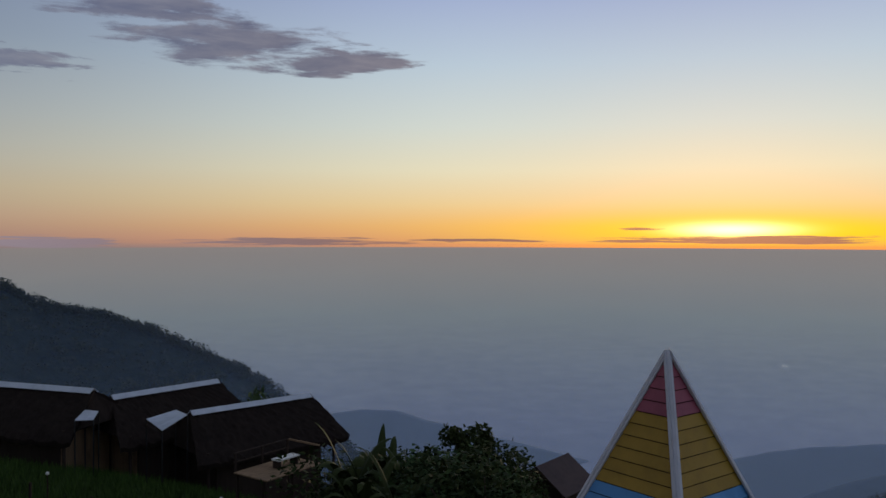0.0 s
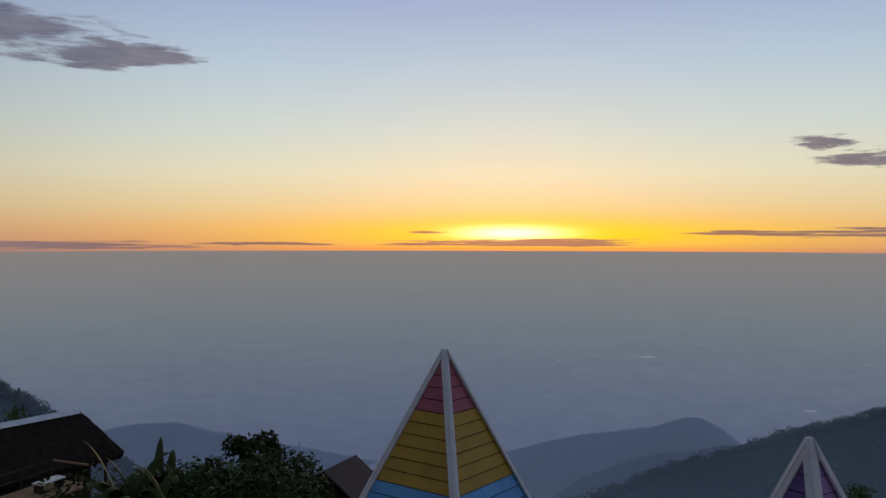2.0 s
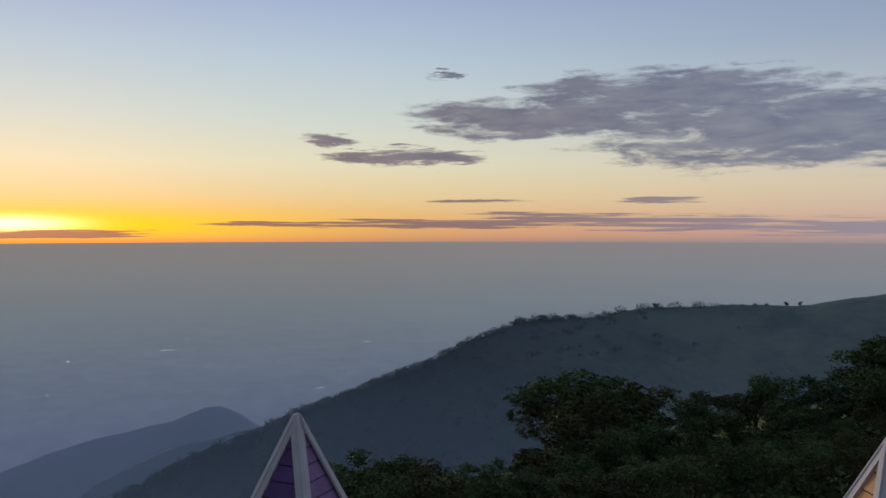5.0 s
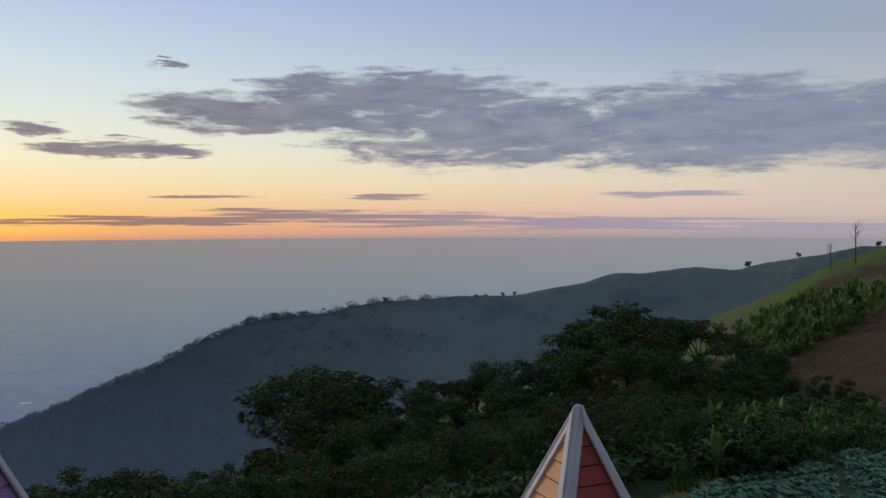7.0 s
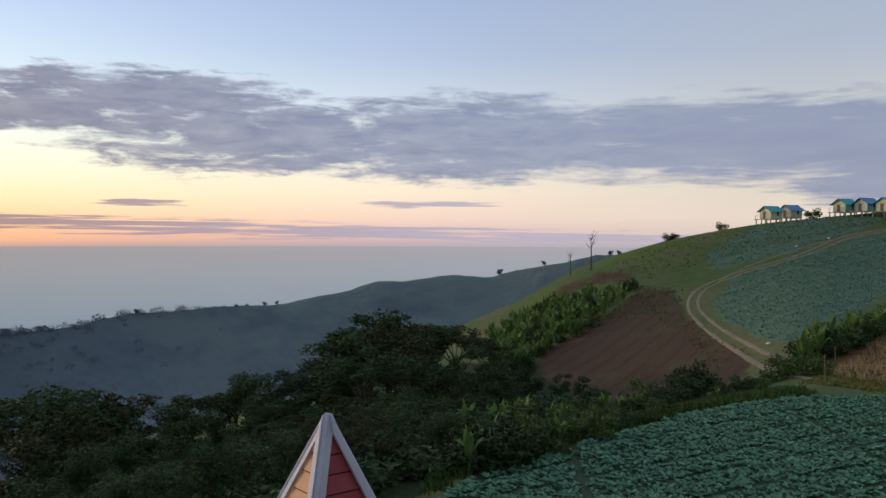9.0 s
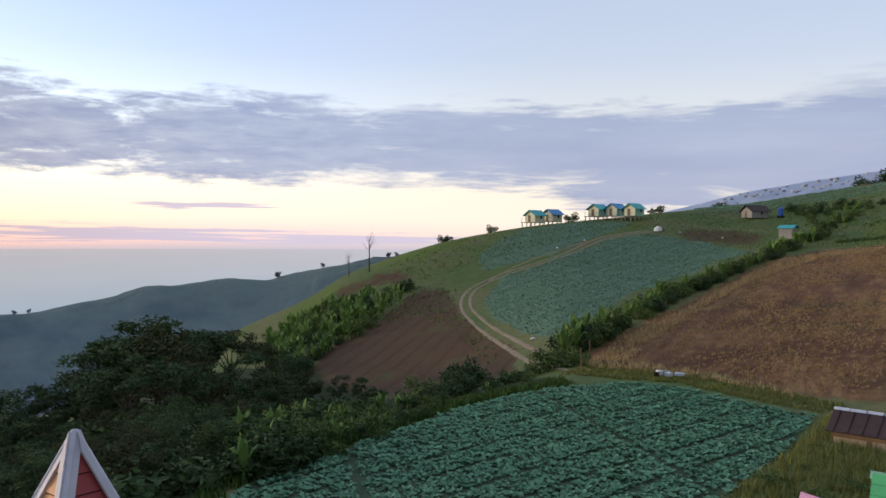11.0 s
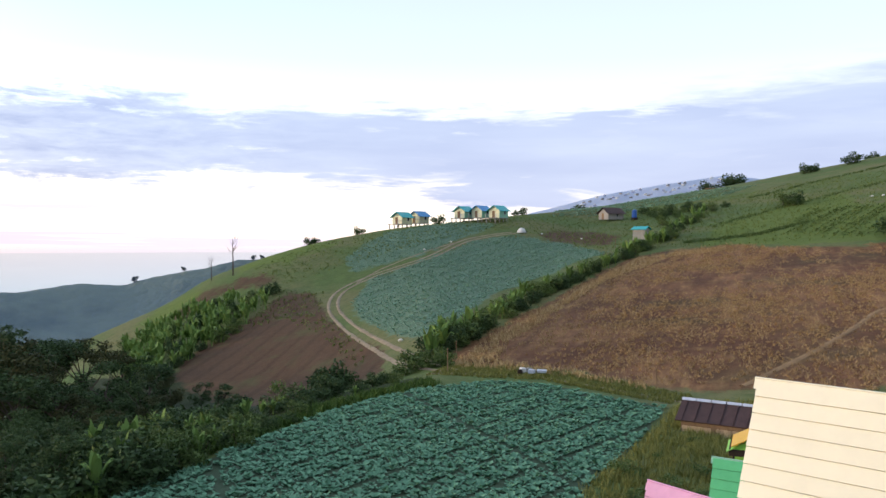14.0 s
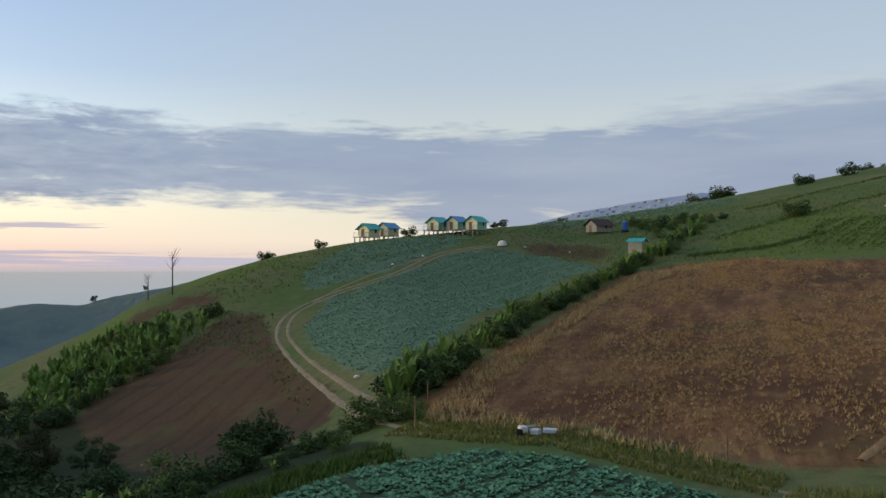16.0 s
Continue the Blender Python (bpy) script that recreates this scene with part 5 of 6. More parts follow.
# ---- houses ----
def gable_house(name, at, heading, length, width, wall_h, rise, over, mats, label, category="house", stilts=0.0, group="", ridge_cap="", window=True, porch=False, roof_thick=0.06, ribs=0):
    """A small gabled building. mats: wall, gable end, roof."""
    t = thing(name, Matrix.Translation(at) @ pose(0, 0, 0, 0, 0, 90 - heading), label, category, group)
    wall, end, roof = mats
    hl, hw, z0, z1 = length / 2, width / 2, stilts, stilts + wall_h
    for s in (-1, 1):
        part("side_wall", box(length - 0.02, 0.1, wall_h, (0, s * (hw - 0.05), z0)), wall, t)
        gable = joined([box(0.1, width - 0.22, wall_h, (s * (hl - 0.05), 0, z0)),
                        slab([(s * (hl - 0.1), -hw + 0.1, z1), (s * (hl - 0.1), hw - 0.1, z1), (s * (hl - 0.1), 0, z1 + rise * 0.93)], 0.08 * s)])
        part("gable_wall", gable, end, t)
        r = Vector((0, 0, z1 + rise))
        drop = rise * (hw + over) / hw
        e = [Vector((-hl - over, s * (hw + over), z1 + rise - drop)), Vector((hl + over, s * (hw + over), z1 + rise - drop)), r + Vector((hl + over, 0, 0)), r + Vector((-hl - over, 0, 0))]
        if s > 0:
            e = e[::-1]
        roof_part = part("roof_slope", slab([q + Vector((0, 0, 0.05)) for q in (e if s < 0 else e)], roof_thick), roof, t)
        for k in range(ribs):
            x = -hl - over + (length + 2 * over) * (k + 0.5) / ribs
            part("sheet_rib", beam((x, s * (hw + over), z1 + rise - drop + 0.07), (x, s * 0.02, z1 + rise + 0.07), 0.05, 0.05, 0), roof, t)
    if ridge_cap:
        n = max(3, int(length / 0.7))
        for k in range(n):
            x0, x1 = -hl - over + (length + 2 * over) * k / n, -hl - over + (length + 2 * over) * (k + 0.93) / n
            part("ridge_sheet", joined([slab([(x0, 0, z1 + rise + 0.13), (x0, -0.15, z1 + rise - 0.15 * rise / hw + 0.11), (x1, -0.15, z1 + rise - 0.15 * rise / hw + 0.11), (x1, 0, z1 + rise + 0.13)], 0.02),
                                        slab([(x0, 0, z1 + rise + 0.13), (x1, 0, z1 + rise + 0.13), (x1, 0.15, z1 + rise - 0.15 * rise / hw + 0.11), (x0, 0.15, z1 + rise - 0.15 * rise / hw + 0.11)], 0.02)]), ridge_cap, t)
    if window:
        w = part("window", joined([box(0.7, 0.05, 0.06, (0.4, -hw - 0.02, z0 + wall_h * 0.4)), box(0.7, 0.05, 0.06, (0.4, -hw - 0.02, z0 + wall_h * 0.85)), box(0.06, 0.05, wall_h * 0.45, (0.08, -hw - 0.02, z0 + wall_h * 0.42)), box(0.06, 0.05, wall_h * 0.45, (0.72, -hw - 0.02, z0 + wall_h * 0.42))]), "trim", t)
        part("pane", box(0.58, 0.03, wall_h * 0.42, (0.4, -hw - 0.01, z0 + wall_h * 0.43)), "dark", w)
        part("door", box(0.06, 0.75, wall_h * 0.88, (-hl - 0.02, 0.2, z0 + 0.02)), "plank", t)
    if stilts:
        part("floor_beam", box(length + (1.6 if porch else 0.2), width + 0.1, 0.14, (-0.7 if porch else 0, 0, z0 - 0.14)), "concrete", t)
        xs = (-hl - 1.3, -hl + 0.3, 0.2, hl - 0.3) if porch else (-hl + 0.2, hl - 0.2)
        for x in xs:
            for y in (-hw + 0.25, hw - 0.25):
                part("stilt", box(0.17, 0.17, z0 + 2.4 - 0.14, (x, y, -2.4)), "concrete", t)
        if porch:
            for y in (-hw + 0.1, hw - 0.1):
                part("rail", joined([beam((-hl - 1.4, y, z0 + 0.85), (-hl, y, z0 + 0.85), 0.06, 0.06, 0), beam((-hl - 1.4, y, z0), (-hl - 1.4, y, z0 + 0.88), 0.07, 0.07, 0), beam((-hl - 1.4, y, z0 + 0.45), (-hl, y, z0 + 0.45), 0.04, 0.04, 0)]), "trim", t)
    return t


# row of stilt houses on the hill crest
for a, r, roof, up in ((104.2, 192, "teal_tin", 0.9), (105.4, 196, "blue_tin", 1.0), (108.5, 193, "teal_tin", 2.1), (109.7, 192, "blue_tin", 2.2), (110.9, 190, "teal_tin", 2.3)):
    el_base = np.interp(a, (104.2, 105.4, 108.5, 109.7, 110.9), (1.0, 1.08, 1.42, 1.46, 1.46))
    p = bearing(a, r, r * math.tan(radians(float(el_base))) - up)
    gable_house("stilt_house", p, 146, 3.4, 3.0, 1.8, 1.0, 0.5, ("mint" if up > 2 else "cream_body", "cream_body", roof), "pale yellow stilt house with a %s sheet roof on the crest" % ("teal" if roof == "teal_tin" else "blue"),
                stilts=up, group="stilt houses", porch=True)


def sited(az, r, el=None):
    p = spot(az, r)
    return p if el is None else Vector((p.x, p.y, r * math.tan(radians(el))))


field_hut = gable_house("field_hut", sited(125.6, 46.5, -14.35), 230, 3.5, 2.3, 2.05, 0.75, 0.24, ("plank", "plank", "rust_tin"), "plank field hut with a rusty sheet roof and white ridge sheets", "hut", 0.35, ridge_cap="white_tin", window=False, ribs=6)
# pale tan door boards, the light on them put into the colour
for x0, x1 in ((-1.68, -0.15), (0.12, 0.9), (0.93, 1.68)):
    for k in range(4):
        w = (x1 - x0) / 4
        part("board", box(w - 0.015, 0.03, 1.55, (x0 + w * (k + 0.5), -1.18, 0.45), 0.004), "pale_board", field_hut, "pale tan board")
gable_house("farmhouse", sited(118.6, 206), 168, 4.8, 3.6, 1.7, 1.2, 0.5, ("concrete", "concrete", "rust_tin"), "low brown farmhouse with a dark roof", ribs=0)
gable_house("field_shed", sited(120.6, 167), 235, 2.6, 2.3, 2.2, 0.5, 0.3, ("concrete", "concrete", "teal_tin"), "small grey shed with a teal sheet roof", "shed", window=False)
gable_house("far_house", sited(119.1, 285), 225, 4.6, 3.0, 1.6, 0.8, 0.4, ("blue_grey", "blue_grey", "blue_tin"), "small blue house on the far slope", window=False)
gable_house("far_shelter", sited(120.1, 288), 225, 3.2, 2.6, 1.2, 0.6, 0.5, ("dark_wood", "dark_wood", "rust_tin"), "small dark shelter on the far slope", "shelter", window=False)
gable_house("field_shelter", sited(137.1, 89), 227, 3.4, 2.4, 1.0, 0.35, 0.35, ("plank", "plank", "blue_grey"), "small open shelter with a blue-grey sheet roof", "shelter", window=False)
t = thing("boundary_wall", Matrix.Translation(sited(125.3, 312)) @ pose(0, 0, 0, 0, 0, 90 - 218), "pale low wall on the crest", "wall")
for k in range(5):
    part("panel", box(1.2, 0.15, 1.3, (k * 1.27 - 2.5, 0, -0.2), 0.02), "plank", t)
tank = thing("water_tank", Matrix.Translation(sited(120.15, 205)), "blue plastic water tank on a stand", "tank")
part("barrel", joined([rod((0, 0, 0.5), (0, 0, 2.2), 0.6, 0.6, 16), rod((0, 0, 2.2), (0, 0, 2.45), 0.6, 0.2, 16)]), "blue", tank)
part("stand", box(1.2, 1.2, 0.7, (0, 0, -0.2)), "dark_wood", tank)
tent = thing("dome_tent", Matrix.Translation(spot(112.5, 176)), "small white dome tent at the end of the track", "tent")
bm = bmesh.new()
bmesh.ops.create_uvsphere(bm, u_segments=14, v_segments=8, radius=0.95, matrix=Matrix.Diagonal((1.0, 1.0, 1.1, 1)))
bmesh.ops.delete(bm, geom=[v for v in bm.verts if v.co.z < -0.3], context="VERTS")
part("canopy", bm, "white", tent)
part("doorway", slab([(-1.0, -0.62, 0.02), (-0.55, -0.98, 0.02), (-0.62, -0.75, 0.75)], 0.03), "dark", tent)
rng_b = np.random.RandomState(4)
for a, r, s in ((105.75, 160, 0.5), (107.6, 166, 0.55), (113.9, 176, 0.45), (116.6, 172, 0.4), (136.2, 205, 0.9), (134.6, 205, 0.6), (135.2, 204, 0.6), (104.1, 91, 0.6), (94.6, 150, 0.6)):
    p = spot(a, r, 0.0)
    t = thing("sack", Matrix.Translation(p), "pale filled sack lying in the field", "sack", "sacks")
    bm = bmesh.new()
    bmesh.ops.create_icosphere(bm, subdivisions=2, radius=s * 0.6, matrix=Matrix.Translation((0, 0, s * 0.2)) @ Matrix.Diagonal((1.2, 0.8, 0.55, 1)))
    for v in bm.verts:
        v.co += Vector(noise.noise_vector(v.co * 2.2 + Vector((a, r, 0)))) * s * 0.18
    part("cloth", bm, "white", t)
# crates and sheet by the path
for k, (a, r, sx, sy, sz, mat) in enumerate(((112.6, 65, 0.5, 0.4, 0.35, "white"), (113.0, 65.4, 0.4, 0.4, 0.3, "concrete"), (113.2, 64.4, 0.5, 0.4, 0.3, "white_tin"), (113.9, 65, 0.75, 0.5, 0.22, "white_tin"), (112.4, 64.2, 0.35, 0.3, 0.3, "dark_wood"))):
    t = thing("crate", Matrix.Translation(spot(a, r, 0.22)) @ pose(0, 0, 0, 0, 0, 20 * k), "pale farm crate beside the path", "crate", "crates")
    part("body", box(sx, sy, sz, (0, 0, -0.05), 0.03), mat, t)
# thin posts by the path
for a, r, h in ((107.4, 67, 2.0), (115.2, 66, 1.6), (118.3, 62, 1.6), (108.0, 75, 1.6), (121.6, 60, 1.5), (118.9, 149, 3.0)):
    t = thing("field_post", Matrix.Translation(spot(a, r)), "thin weathered wooden post at the field edge", "post", "field posts")
    part("pole", rod((0, 0, -0.3), (0.03, 0.02, h), 0.05, 0.04, 6), "plank", t)
# scatter of pale houses on the distant hill
for k in range(46):
    a = 116.5 + 9.6 * (k / 46) + rng_b.uniform(-0.15, 0.15)
    i = int(np.argmin(np.abs(town[0] - a)))
    down = rng_b.uniform(0.5, 11.0)
    r = float(town[1][i]) * (1 - 0.2 * (down / 60))
    p = bearing(a, r - 8, float(town[2][i]) - down)
    t = thing("distant_house", Matrix.Translation(p), "tiny pale house on the distant hill", "house", "distant houses")
    w, h = rng_b.uniform(0.9, 2.2), rng_b.uniform(1.2, 1.7)
    part("wall", box(w, 3.0, h, (0, 0, -1)), ("white", "concrete", "blue_grey")[k % 3], t)
    part("roof", slab([(-w / 2 - 0.3, -1.8, h - 1), (w / 2 + 0.3, -1.8, h - 1), (w / 2 + 0.3, 0, h - 0.1), (-w / 2 - 0.3, 0, h - 0.1)], 0.15), ("white_tin", "blue_grey", "white")[k % 3], t)


# ---- painted plank cabins beside the deck ----
def plank_roof(name, end, heading, length, angle, slope, mat, label, pitch=0.15, gable=None, cap=None, body=0.0):
    """A steep-roofed cabin clad in lapped planks. end: one end of the ridge, heading: the ridge's bearing."""
    t = thing(name, Matrix.Translation(end) @ pose(0, 0, 0, 0, 0, 90 - heading), label, "cabin", "plank cabins")
    c, s = math.cos(radians(angle)), math.sin(radians(angle))
    n = int(slope / pitch)
    for side in (-1, 1):
        for k in range(n):
            u0, u1 = k * pitch, (k + 1) * pitch - 0.005
            a, b = Vector((0, side * c * u0, -s * u0)), Vector((0, side * c * u1, -s * u1))
            nrm = Vector((0, side * s, c))
            a, b = a + nrm * 0.0, b + nrm * 0.009
            q = [a, a + Vector((length, 0, 0)), b + Vector((length, 0, 0)), b]
            if side > 0:
                q = q[::-1]
            part("plank", slab(q, 0.02), mat, t)
    w, h = c * slope, s * slope
    for side in (-1, 1):
        q = [(0.03, -side * 0.0, -0.06), (length - 0.03, 0, -0.06), (length - 0.03, side * c * slope, -s * slope - 0.06), (0.03, side * c * slope, -s * slope - 0.06)]
        part("lining", slab(q[::-side], 0.01), gable or mat, t)
    for x in (0.12, length - 0.12):
        part("gable_wall", slab([(x, -w + 0.1, -h), (x, w - 0.1, -h), (x, 0, -0.12)], 0.04), gable or mat, t)
    g = gz(end.x, end.y) - end.z
    if body:
        part("body_wall", box(length - 0.3, 2 * w - 0.35, body, (length / 2, 0, -h - 0.16 - body)), gable or mat, t)
    part("base_frame", box(length - 0.2, 2 * w - 0.1, 0.16, (length / 2, 0, -h - 0.16)), "dark_wood", t)
    for x in (0.25, length - 0.25):
        for y in (-w + 0.2, w - 0.2):
            part("post", box(0.14, 0.14, max(0.4, -h - 0.16 - g + 0.5), (x, y, min(g - 0.5, -h - 0.56)), 0.01), "dark_wood", t)
    if cap:
        part("ridge_cap", joined([slab([(-0.03, 0, 0.035), (length + 0.03, 0, 0.035), (length + 0.03, sd * c * 0.11, -s * 0.11 + 0.035), (-0.03, sd * c * 0.11, -s * 0.11 + 0.035)][::sd], 0.015) for sd in (-1, 1)]), cap, t)
    return t


plank_roof("plank_cabin", bearing(127.05, 8.3, -1.27), 242, 4.6, 68, 3.0, "cream", "cream-painted plank cabin with a steep lapped roof", 0.15, "cream", "cream")
plank_roof("plank_cabin", bearing(120.6, 8.9, -2.45), 250, 3.2, 64, 2.4, "pink_roof", "pink-painted plank cabin with a steep roof", 0.14, "pink_roof", "pink_roof")
plank_roof("plank_cabin", bearing(124.8, 13.4, -3.30), 232, 3.0, 70, 2.6, "green_roof", "green-painted plank cabin with a steep roof", 0.15, "green_roof", "mint")
plank_roof("plank_cabin", bearing(128.5, 20.0, -4.26), 129, 1.2, 28, 1.08, "amber_roof", "amber-roofed cabin with a lime green gable", 0.16, "lawn_green", "amber_roof", body=1.6)
plank_roof("plank_cabin", bearing(135.6, 10.6, -1.33), 240, 3.0, 72, 2.8, "turquoise", "turquoise-painted plank cabin with a steep roof", 0.25, "turquoise", "turquoise")
plank_roof("plank_cabin", bearing(134.9, 5.5, -1.2), 262, 2.0, 45, 1.6, "blue_grey", "blue-grey painted cabin roof edge", 0.2, "blue_grey", "blue_grey")


# ---- thatched huts on the far bank ----
def thatched(a0, e0, a1, e1, z, half, drop, label, gable="plank"):
    r0, r1 = z / math.tan(radians(e0)), z / math.tan(radians(e1))
    A, B = bearing(a0, r0, z), bearing(a1, r1, z)
    mid, d = (A + B) / 2, (B - A)
    length = d.length
    head = math.degrees(math.atan2(d.x, d.y))
    base = min(gz(mid.x, mid.y), z - drop - 1.0)
    t = thing("thatched_hut", Matrix.Translation((mid.x, mid.y, base)) @ pose(0, 0, 0, 0, 0, 90 - head), label, "hut", "thatched huts")
    top, hl, eave = z - base, length / 2, z - base - drop
    rng = np.random.RandomState(int(length * 100))
    for s in (-1, 1):
        nx, ny = 44, 12
        v, f = [], []
        for i in range(nx + 1):
            for j in range(ny + 1):
                u = i / nx * 2 - 1
                w = j / ny
                x = u * (hl + 0.35 + 0.75 * w)
                sag = 0.10 * math.sin(math.pi * w) - 0.08 * (1 - u * u)
                ragged = rng.uniform(-0.12, 0.05) if j == ny else rng.uniform(-0.025, 0.025)
                v.append((x + rng.uniform(-0.02, 0.02), s * (half * w + 0.02), top - drop * w + ragged + sag * 0.6 + rng.uniform(-0.03, 0.03)))
        m = len(v)
        v += [(x * 0.99, y - s * 0.05, zz - 0.22) for x, y, zz in v]
        for i in range(nx):
            for j in range(ny):
                o = i * (ny + 1) + j
                f.append((o, o + 1, o + ny + 2, o + ny + 1))
                f.append((m + o, m + o + ny + 1, m + o + ny + 2, m + o + 1))
        for i in range(nx):
            o = i * (ny + 1) + ny
            f.append((o, m + o, m + o + ny + 1, o + ny + 1))
        for o in range(ny):
            f.append((o, m + o, m + o + 1, o + 1))
            q = nx * (ny + 1) + o
            f.append((q, q + 1, m + q + 1, m + q))
        ob = new("thatch_slope", sheet("thatch_slope", v, f, M["thatch"], False))
        ob.parent = t
        e_ = part("ridge_sheet", slab([(-hl - 0.3, 0, top + 0.10), (hl + 0.3, 0, top + 0.10), (hl + 0.3, s * 0.27, top - 0.09), (-hl - 0.3, s * 0.27, top - 0.09)][::s], 0.03), "white_tin", t, "pale ridge sheet")
        # hipped thatch skirt at the end
        part("end_skirt", slab([(s * (hl + 0.35), 0, top - 0.1), (s * (hl + 0.95), -half * 0.75, top - drop * 0.78), (s * (hl + 0.95), half * 0.75, top - drop * 0.78)][::s], 0.15), "thatch", t)
        part("side_wall", box(length - 0.3, 0.1, eave + 0.4, (0, s * (half - 0.75), 0)), "dark_wood", t)
        part("end_wall", box(0.1, 2 * half - 1.7, eave + 0.3, (s * (hl - 0.2), 0, 0)), gable, t)
        for y in (-half + 0.4, half - 0.4):
            part("post", rod((s * (hl + 0.4), y, -0.8), (s * (hl + 0.4), y, eave + 0.35), 0.08, 0.07, 7), "dark_wood", t)
    return t


thatched(-31.5, -8.55, -23.2, -9.9, -7.0, 2.3, 1.7, "dark thatched hut with a white ridge sheet on the slope", "plank")
thatched(-21.5, -10.4, -15.6, -9.8, -7.5, 2.3, 1.8, "dark thatched hut with a white ridge sheet below the ridge")
thatched(-16.6, -11.7, -9.5, -10.95, -8.2, 2.4, 1.8, "dark thatched hut with a white ridge sheet beside a deck", "dark_wood")
# timber deck with a bench at the end of the last hut
d0, d1 = bearing(-12.0, 31, 31 * math.tan(radians(-16.2))), bearing(-8.3, 33, 33 * math.tan(radians(-15.5)))
run = d1 - d0
deck = thing("timber_deck", Matrix.Translation((d0.x, d0.y, (d0.z + d1.z) / 2)) @ pose(0, 0, 0, 0, 0, math.degrees(math.atan2(run.y, run.x))), "weathered timber deck with a rail beside the thatched hut", "deck")
wide = math.hypot(run.x, run.y)
for k in range(9):
    part("plank", box(wide, 0.19, 0.05, (wide / 2, 0.1 + 0.205 * k, -0.05), 0.006), "plank", deck)
for x in (0.1, wide / 2, wide - 0.1):
    for y in (0.12, 1.75):
        part("post", box(0.1, 0.1, 3.2, (x, y, -3.25), 0.008), "dark_wood", deck)
    part("rail_post", box(0.08, 0.08, 0.72, (x, 1.85, 0), 0.006), "dark_wood", deck)
for z in (0.36, 0.7):
    part("rail", beam((0.0, 1.85, z), (wide, 1.85, z), 0.05, 0.05), "dark_wood", deck)
part("rail", beam((wide - 0.05, 0.1, 0.7), (wide - 0.05, 1.8, 0.7), 0.06, 0.07), "plank", deck)
bench = thing("bench", deck.matrix_world @ Matrix.Translation((wide * 0.62, 0.9, 0)), "low pale bench on the timber deck", "bench")
part("seat", box(1.1, 0.45, 0.06, (0, 0, 0.3), 0.01), "white", bench)
for x in (-0.45, 0.45):
    part("leg", box(0.08, 0.4, 0.3, (x, 0, 0), 0.006), "dark_wood", bench)
gable_house("small_hut", bearing(7.6, 38, 38 * math.tan(radians(-15.3)) - 2.3), 38, 2.2, 2.3, 1.5, 0.85, 0.35, ("dark_wood", "dark_wood", "rust_tin"), "small brown-roofed hut below the shrubs", "hut", window=False)

# corrugated canopies beside the huts
for corners in (((-19.73, -11.95, 38.4), (-18.75, -12.75, 37), (-17.15, -11.85, 37.6), (-17.9, -11.5, 39.2)), ((-24.0, -11.7, 38), (-22.9, -11.75, 38), (-22.6, -11.25, 39), (-23.4, -11.1, 39))):
    pts = [bearing(a, r, r * math.tan(radians(e))) for a, e, r in corners]
    low = min(gz(p.x, p.y) for p in pts)
    t = thing("metal_canopy", Matrix.Translation((pts[0].x, pts[0].y, low)), "pale corrugated metal canopy between the thatched huts", "canopy", "canopies")
    loc = [p - Vector((pts[0].x, pts[0].y, low)) for p in pts]
    n = 9
    for k in range(n):
        u0, u1 = k / n, (k + 0.86) / n
        part("sheet_strip", slab([loc[0].lerp(loc[1], u0), loc[0].lerp(loc[1], u1), loc[3].lerp(loc[2], u1), loc[3].lerp(loc[2], u0)], 0.03), "white_tin", t)
    for p in loc:
        part("post", rod((p.x * 0.97, p.y * 0.97, -0.6), p - Vector((0, 0, 0.02)), 0.03, 0.03, 6), "dark", t)

# fence posts and garden lamps on the near slope
for k, (a, r) in enumerate(((-26.5, 31), (-23.0, 30), (-19.5, 30), (-16.0, 30), (-13.0, 30), (-11.0, 29))):
    p = spot(a, r)
    t = thing("fence_post", Matrix.Translation(p), "dark wooden fence post on the slope", "post", "fence posts")
    part("pole", rod((0, 0, -0.3), (0.02, 0, 1.15), 0.05, 0.045, 7), "dark_wood", t)
    if k in (0, 3, 5):
        l = thing("garden_lamp", Matrix.Translation(p + Vector((0.5, 0.2, 0))), "small white globe garden lamp on a stake", "lamp", "garden lamps")
        part("stake", rod((0, 0, -0.2), (0, 0, 1.35), 0.02, 0.02, 6), "dark_wood", l)
        bm = bmesh.new()
        bmesh.ops.create_icosphere(bm, subdivisions=2, radius=0.06, matrix=Matrix.Translation((0, 0, 1.4)))
        part("globe", bm, "white", l)
t = thing("wall_lamp", Matrix.Translation(bearing(12.9, 11.9, -2.62)), "small dark box lamp behind the spire cabin", "lamp")
part("housing", box(0.16, 0.16, 0.26, (0, 0, 0), 0.02), "dark", t)
part("mast", rod((0, 0, -3.9), (0, 0, 0.02), 0.03, 0.03, 6), "dark_wood", t)

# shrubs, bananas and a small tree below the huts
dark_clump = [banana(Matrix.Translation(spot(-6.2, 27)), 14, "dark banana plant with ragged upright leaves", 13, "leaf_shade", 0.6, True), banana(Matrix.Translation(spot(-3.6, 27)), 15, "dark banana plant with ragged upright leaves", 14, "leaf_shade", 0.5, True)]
def upright(ob, a, r, el, fresh=True):
    """A banana plant whose leaf tips reach an elevation angle."""
    p = spot(a, r)
    k = max(0.8, (r * math.tan(radians(el)) - p.z) / 2.5)
    if fresh:
        planted(ob, p, k * 0.8, rng_s.uniform(0, 6.28), 1.25)
    else:
        ob.scale = (k * 0.8, k * 0.8, k)


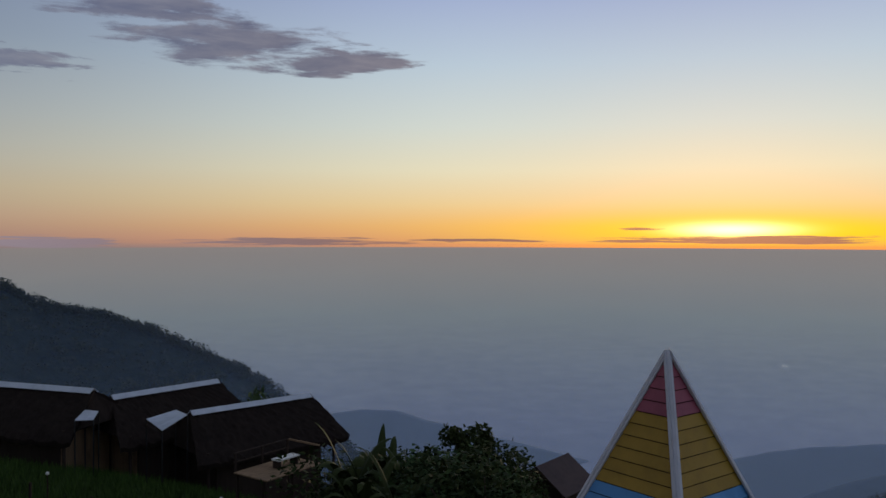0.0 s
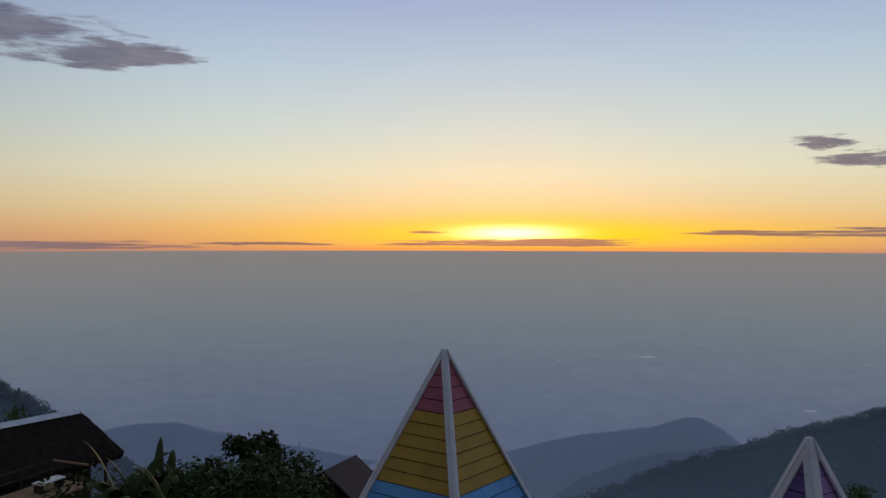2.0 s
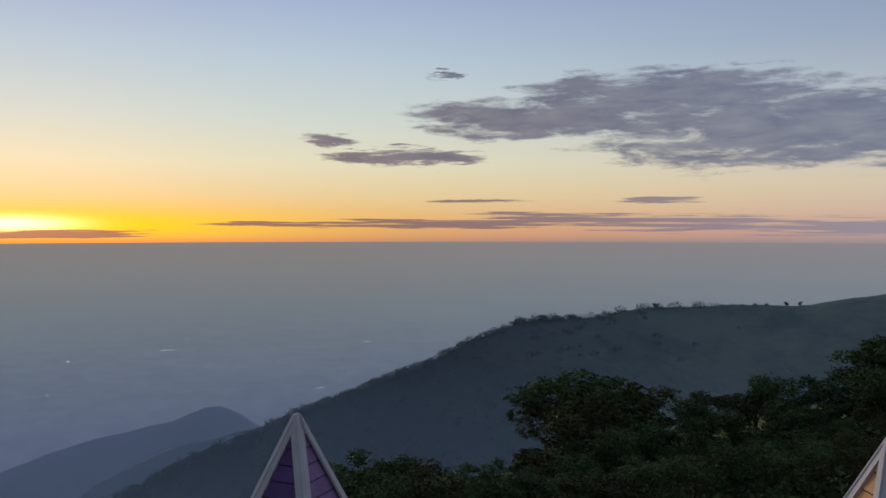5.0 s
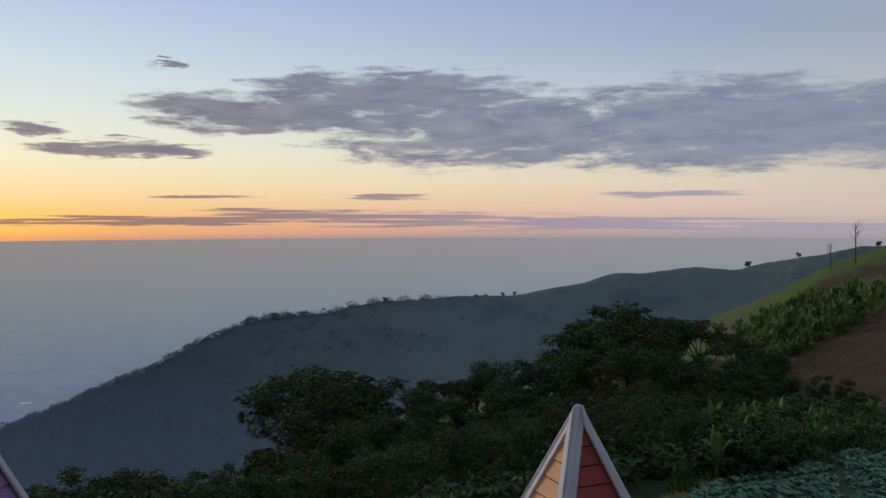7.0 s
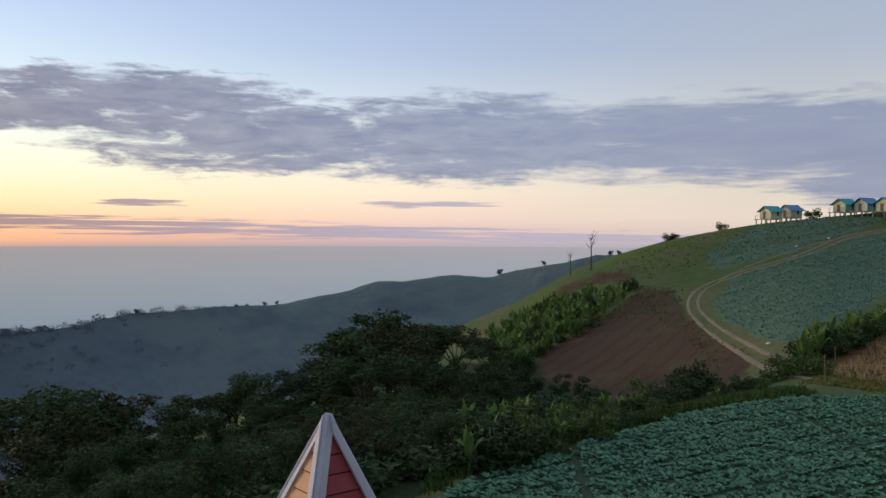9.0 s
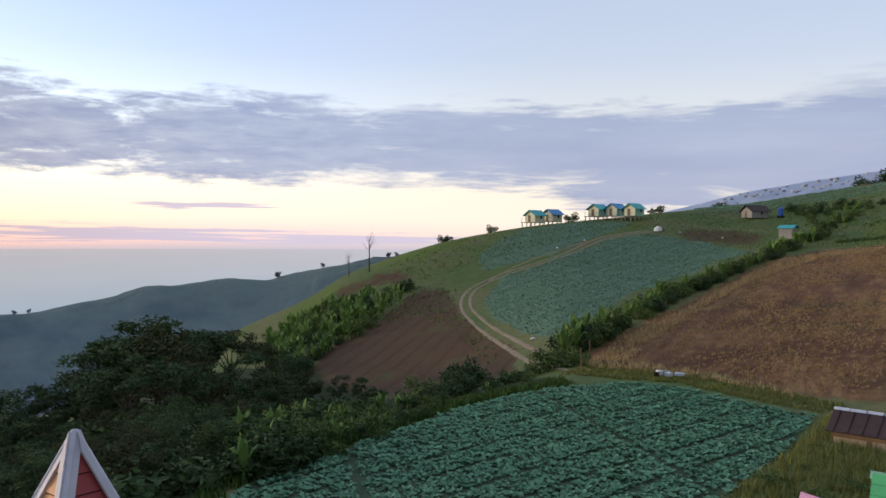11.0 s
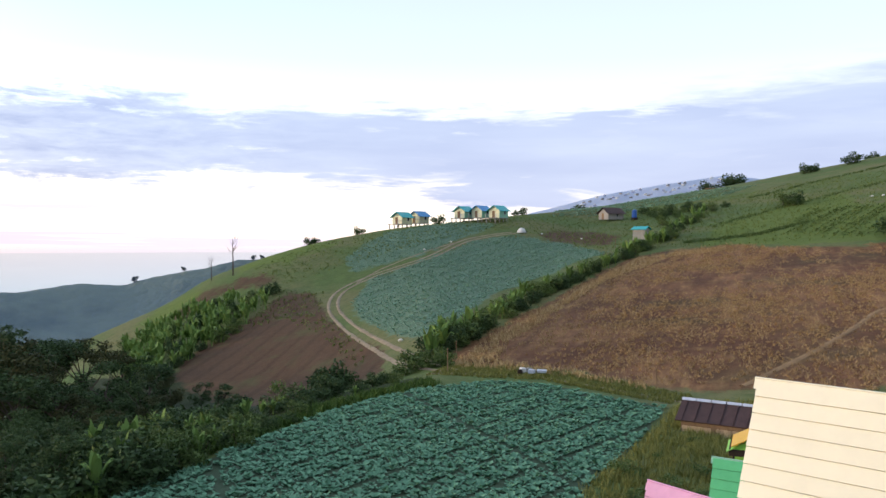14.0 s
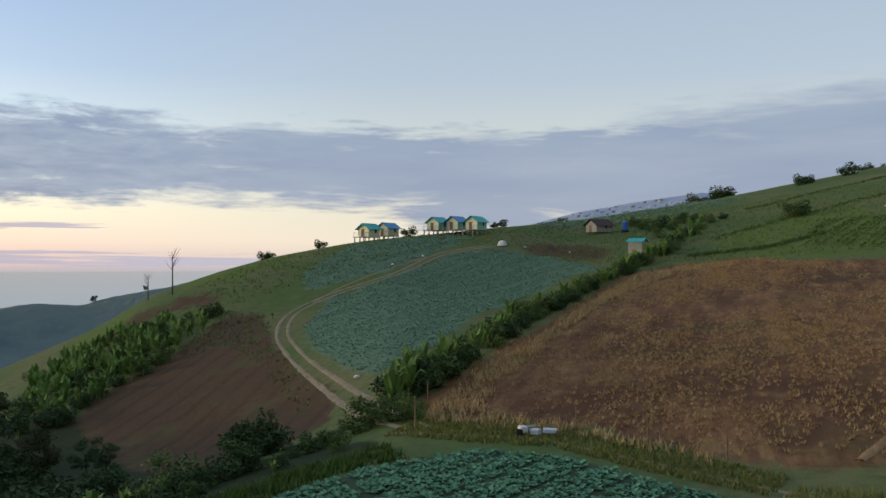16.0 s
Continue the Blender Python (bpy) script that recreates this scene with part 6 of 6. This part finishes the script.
upright(dark_clump[0], -6.2, 27, -12.5, False)
upright(dark_clump[1], -3.6, 27, -13.0, False)
for k, (a, r, el) in enumerate(((-5.0, 26, -13.6), (-2.3, 27, -13.5), (-4.4, 28, -13.3), (-1.2, 27, -14.2), (0.3, 27, -14.6), (-5.6, 25, -14.6), (-3.0, 25, -14.6))):
    upright(dark_clump[k % 2], a, r, el)
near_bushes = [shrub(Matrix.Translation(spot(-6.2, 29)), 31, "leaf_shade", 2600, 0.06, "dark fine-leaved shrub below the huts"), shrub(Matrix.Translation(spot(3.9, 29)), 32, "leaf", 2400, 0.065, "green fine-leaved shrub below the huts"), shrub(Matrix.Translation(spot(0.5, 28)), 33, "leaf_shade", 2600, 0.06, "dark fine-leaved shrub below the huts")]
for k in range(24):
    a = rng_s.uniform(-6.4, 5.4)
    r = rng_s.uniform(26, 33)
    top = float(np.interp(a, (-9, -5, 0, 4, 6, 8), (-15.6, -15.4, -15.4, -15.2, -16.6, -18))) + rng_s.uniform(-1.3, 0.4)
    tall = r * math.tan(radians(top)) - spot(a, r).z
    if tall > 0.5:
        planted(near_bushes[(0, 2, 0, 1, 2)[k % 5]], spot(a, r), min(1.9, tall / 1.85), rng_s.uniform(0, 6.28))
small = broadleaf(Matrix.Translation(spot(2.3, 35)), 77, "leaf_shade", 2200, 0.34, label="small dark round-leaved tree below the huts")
sc = (35 * math.tan(radians(-12.9)) - spot(2.3, 35).z) / 9.9
small.scale = (sc * 0.75, sc * 0.75, sc)
bush(21.6, 14.5, 0.9)
tree = broadleaf(Matrix.Translation(spot(-12.4, 55)), 78, "leaf", 900, 0.42, label="small dark tree behind the huts")
sc = max(2.0, 55 * math.tan(radians(-10.4)) - spot(-12.4, 55).z) / 9.9
tree.scale = (sc * 0.6, sc * 0.6, sc)
# ponds glinting on the plain
for a, e, w in ((28.8, -8.1, 14), (30.0, -7.4, 5), (22.7, -8.5, 4), (38.9, -11.0, 9), (42.1, -7.9, 8), (36.0, -9.2, 3), (21.5, -10.5, 3)):
    r = 1500.0
    for _ in range(20):
        r = -float(np.interp(r, [800, 950, 1600, 2600, 4900], [-260, -240, -212, -160, -82])) / math.tan(radians(-e))
    p = bearing(a, r, r * math.tan(radians(e)) + 1.0)
    v, f = [(0, 0, 0)], []
    rng = np.random.RandomState(int(w * 7))
    for k in range(14):
        b = 6.283 * k / 14
        v.append((math.cos(b) * w * rng.uniform(0.6, 1.1), math.sin(b) * w * 0.22 * rng.uniform(0.6, 1.1), 0))
    f = [(0, 1 + k, 1 + (k + 1) % 14) for k in range(14)]
    ob = new("water_pond", sheet("water_pond", v, f, M["water"]))
    ob.location, ob.rotation_euler = p, (0, 0, radians(-a))
    tagged(ob, "bright pond glinting on the misty plain", "pond", kind="structure")
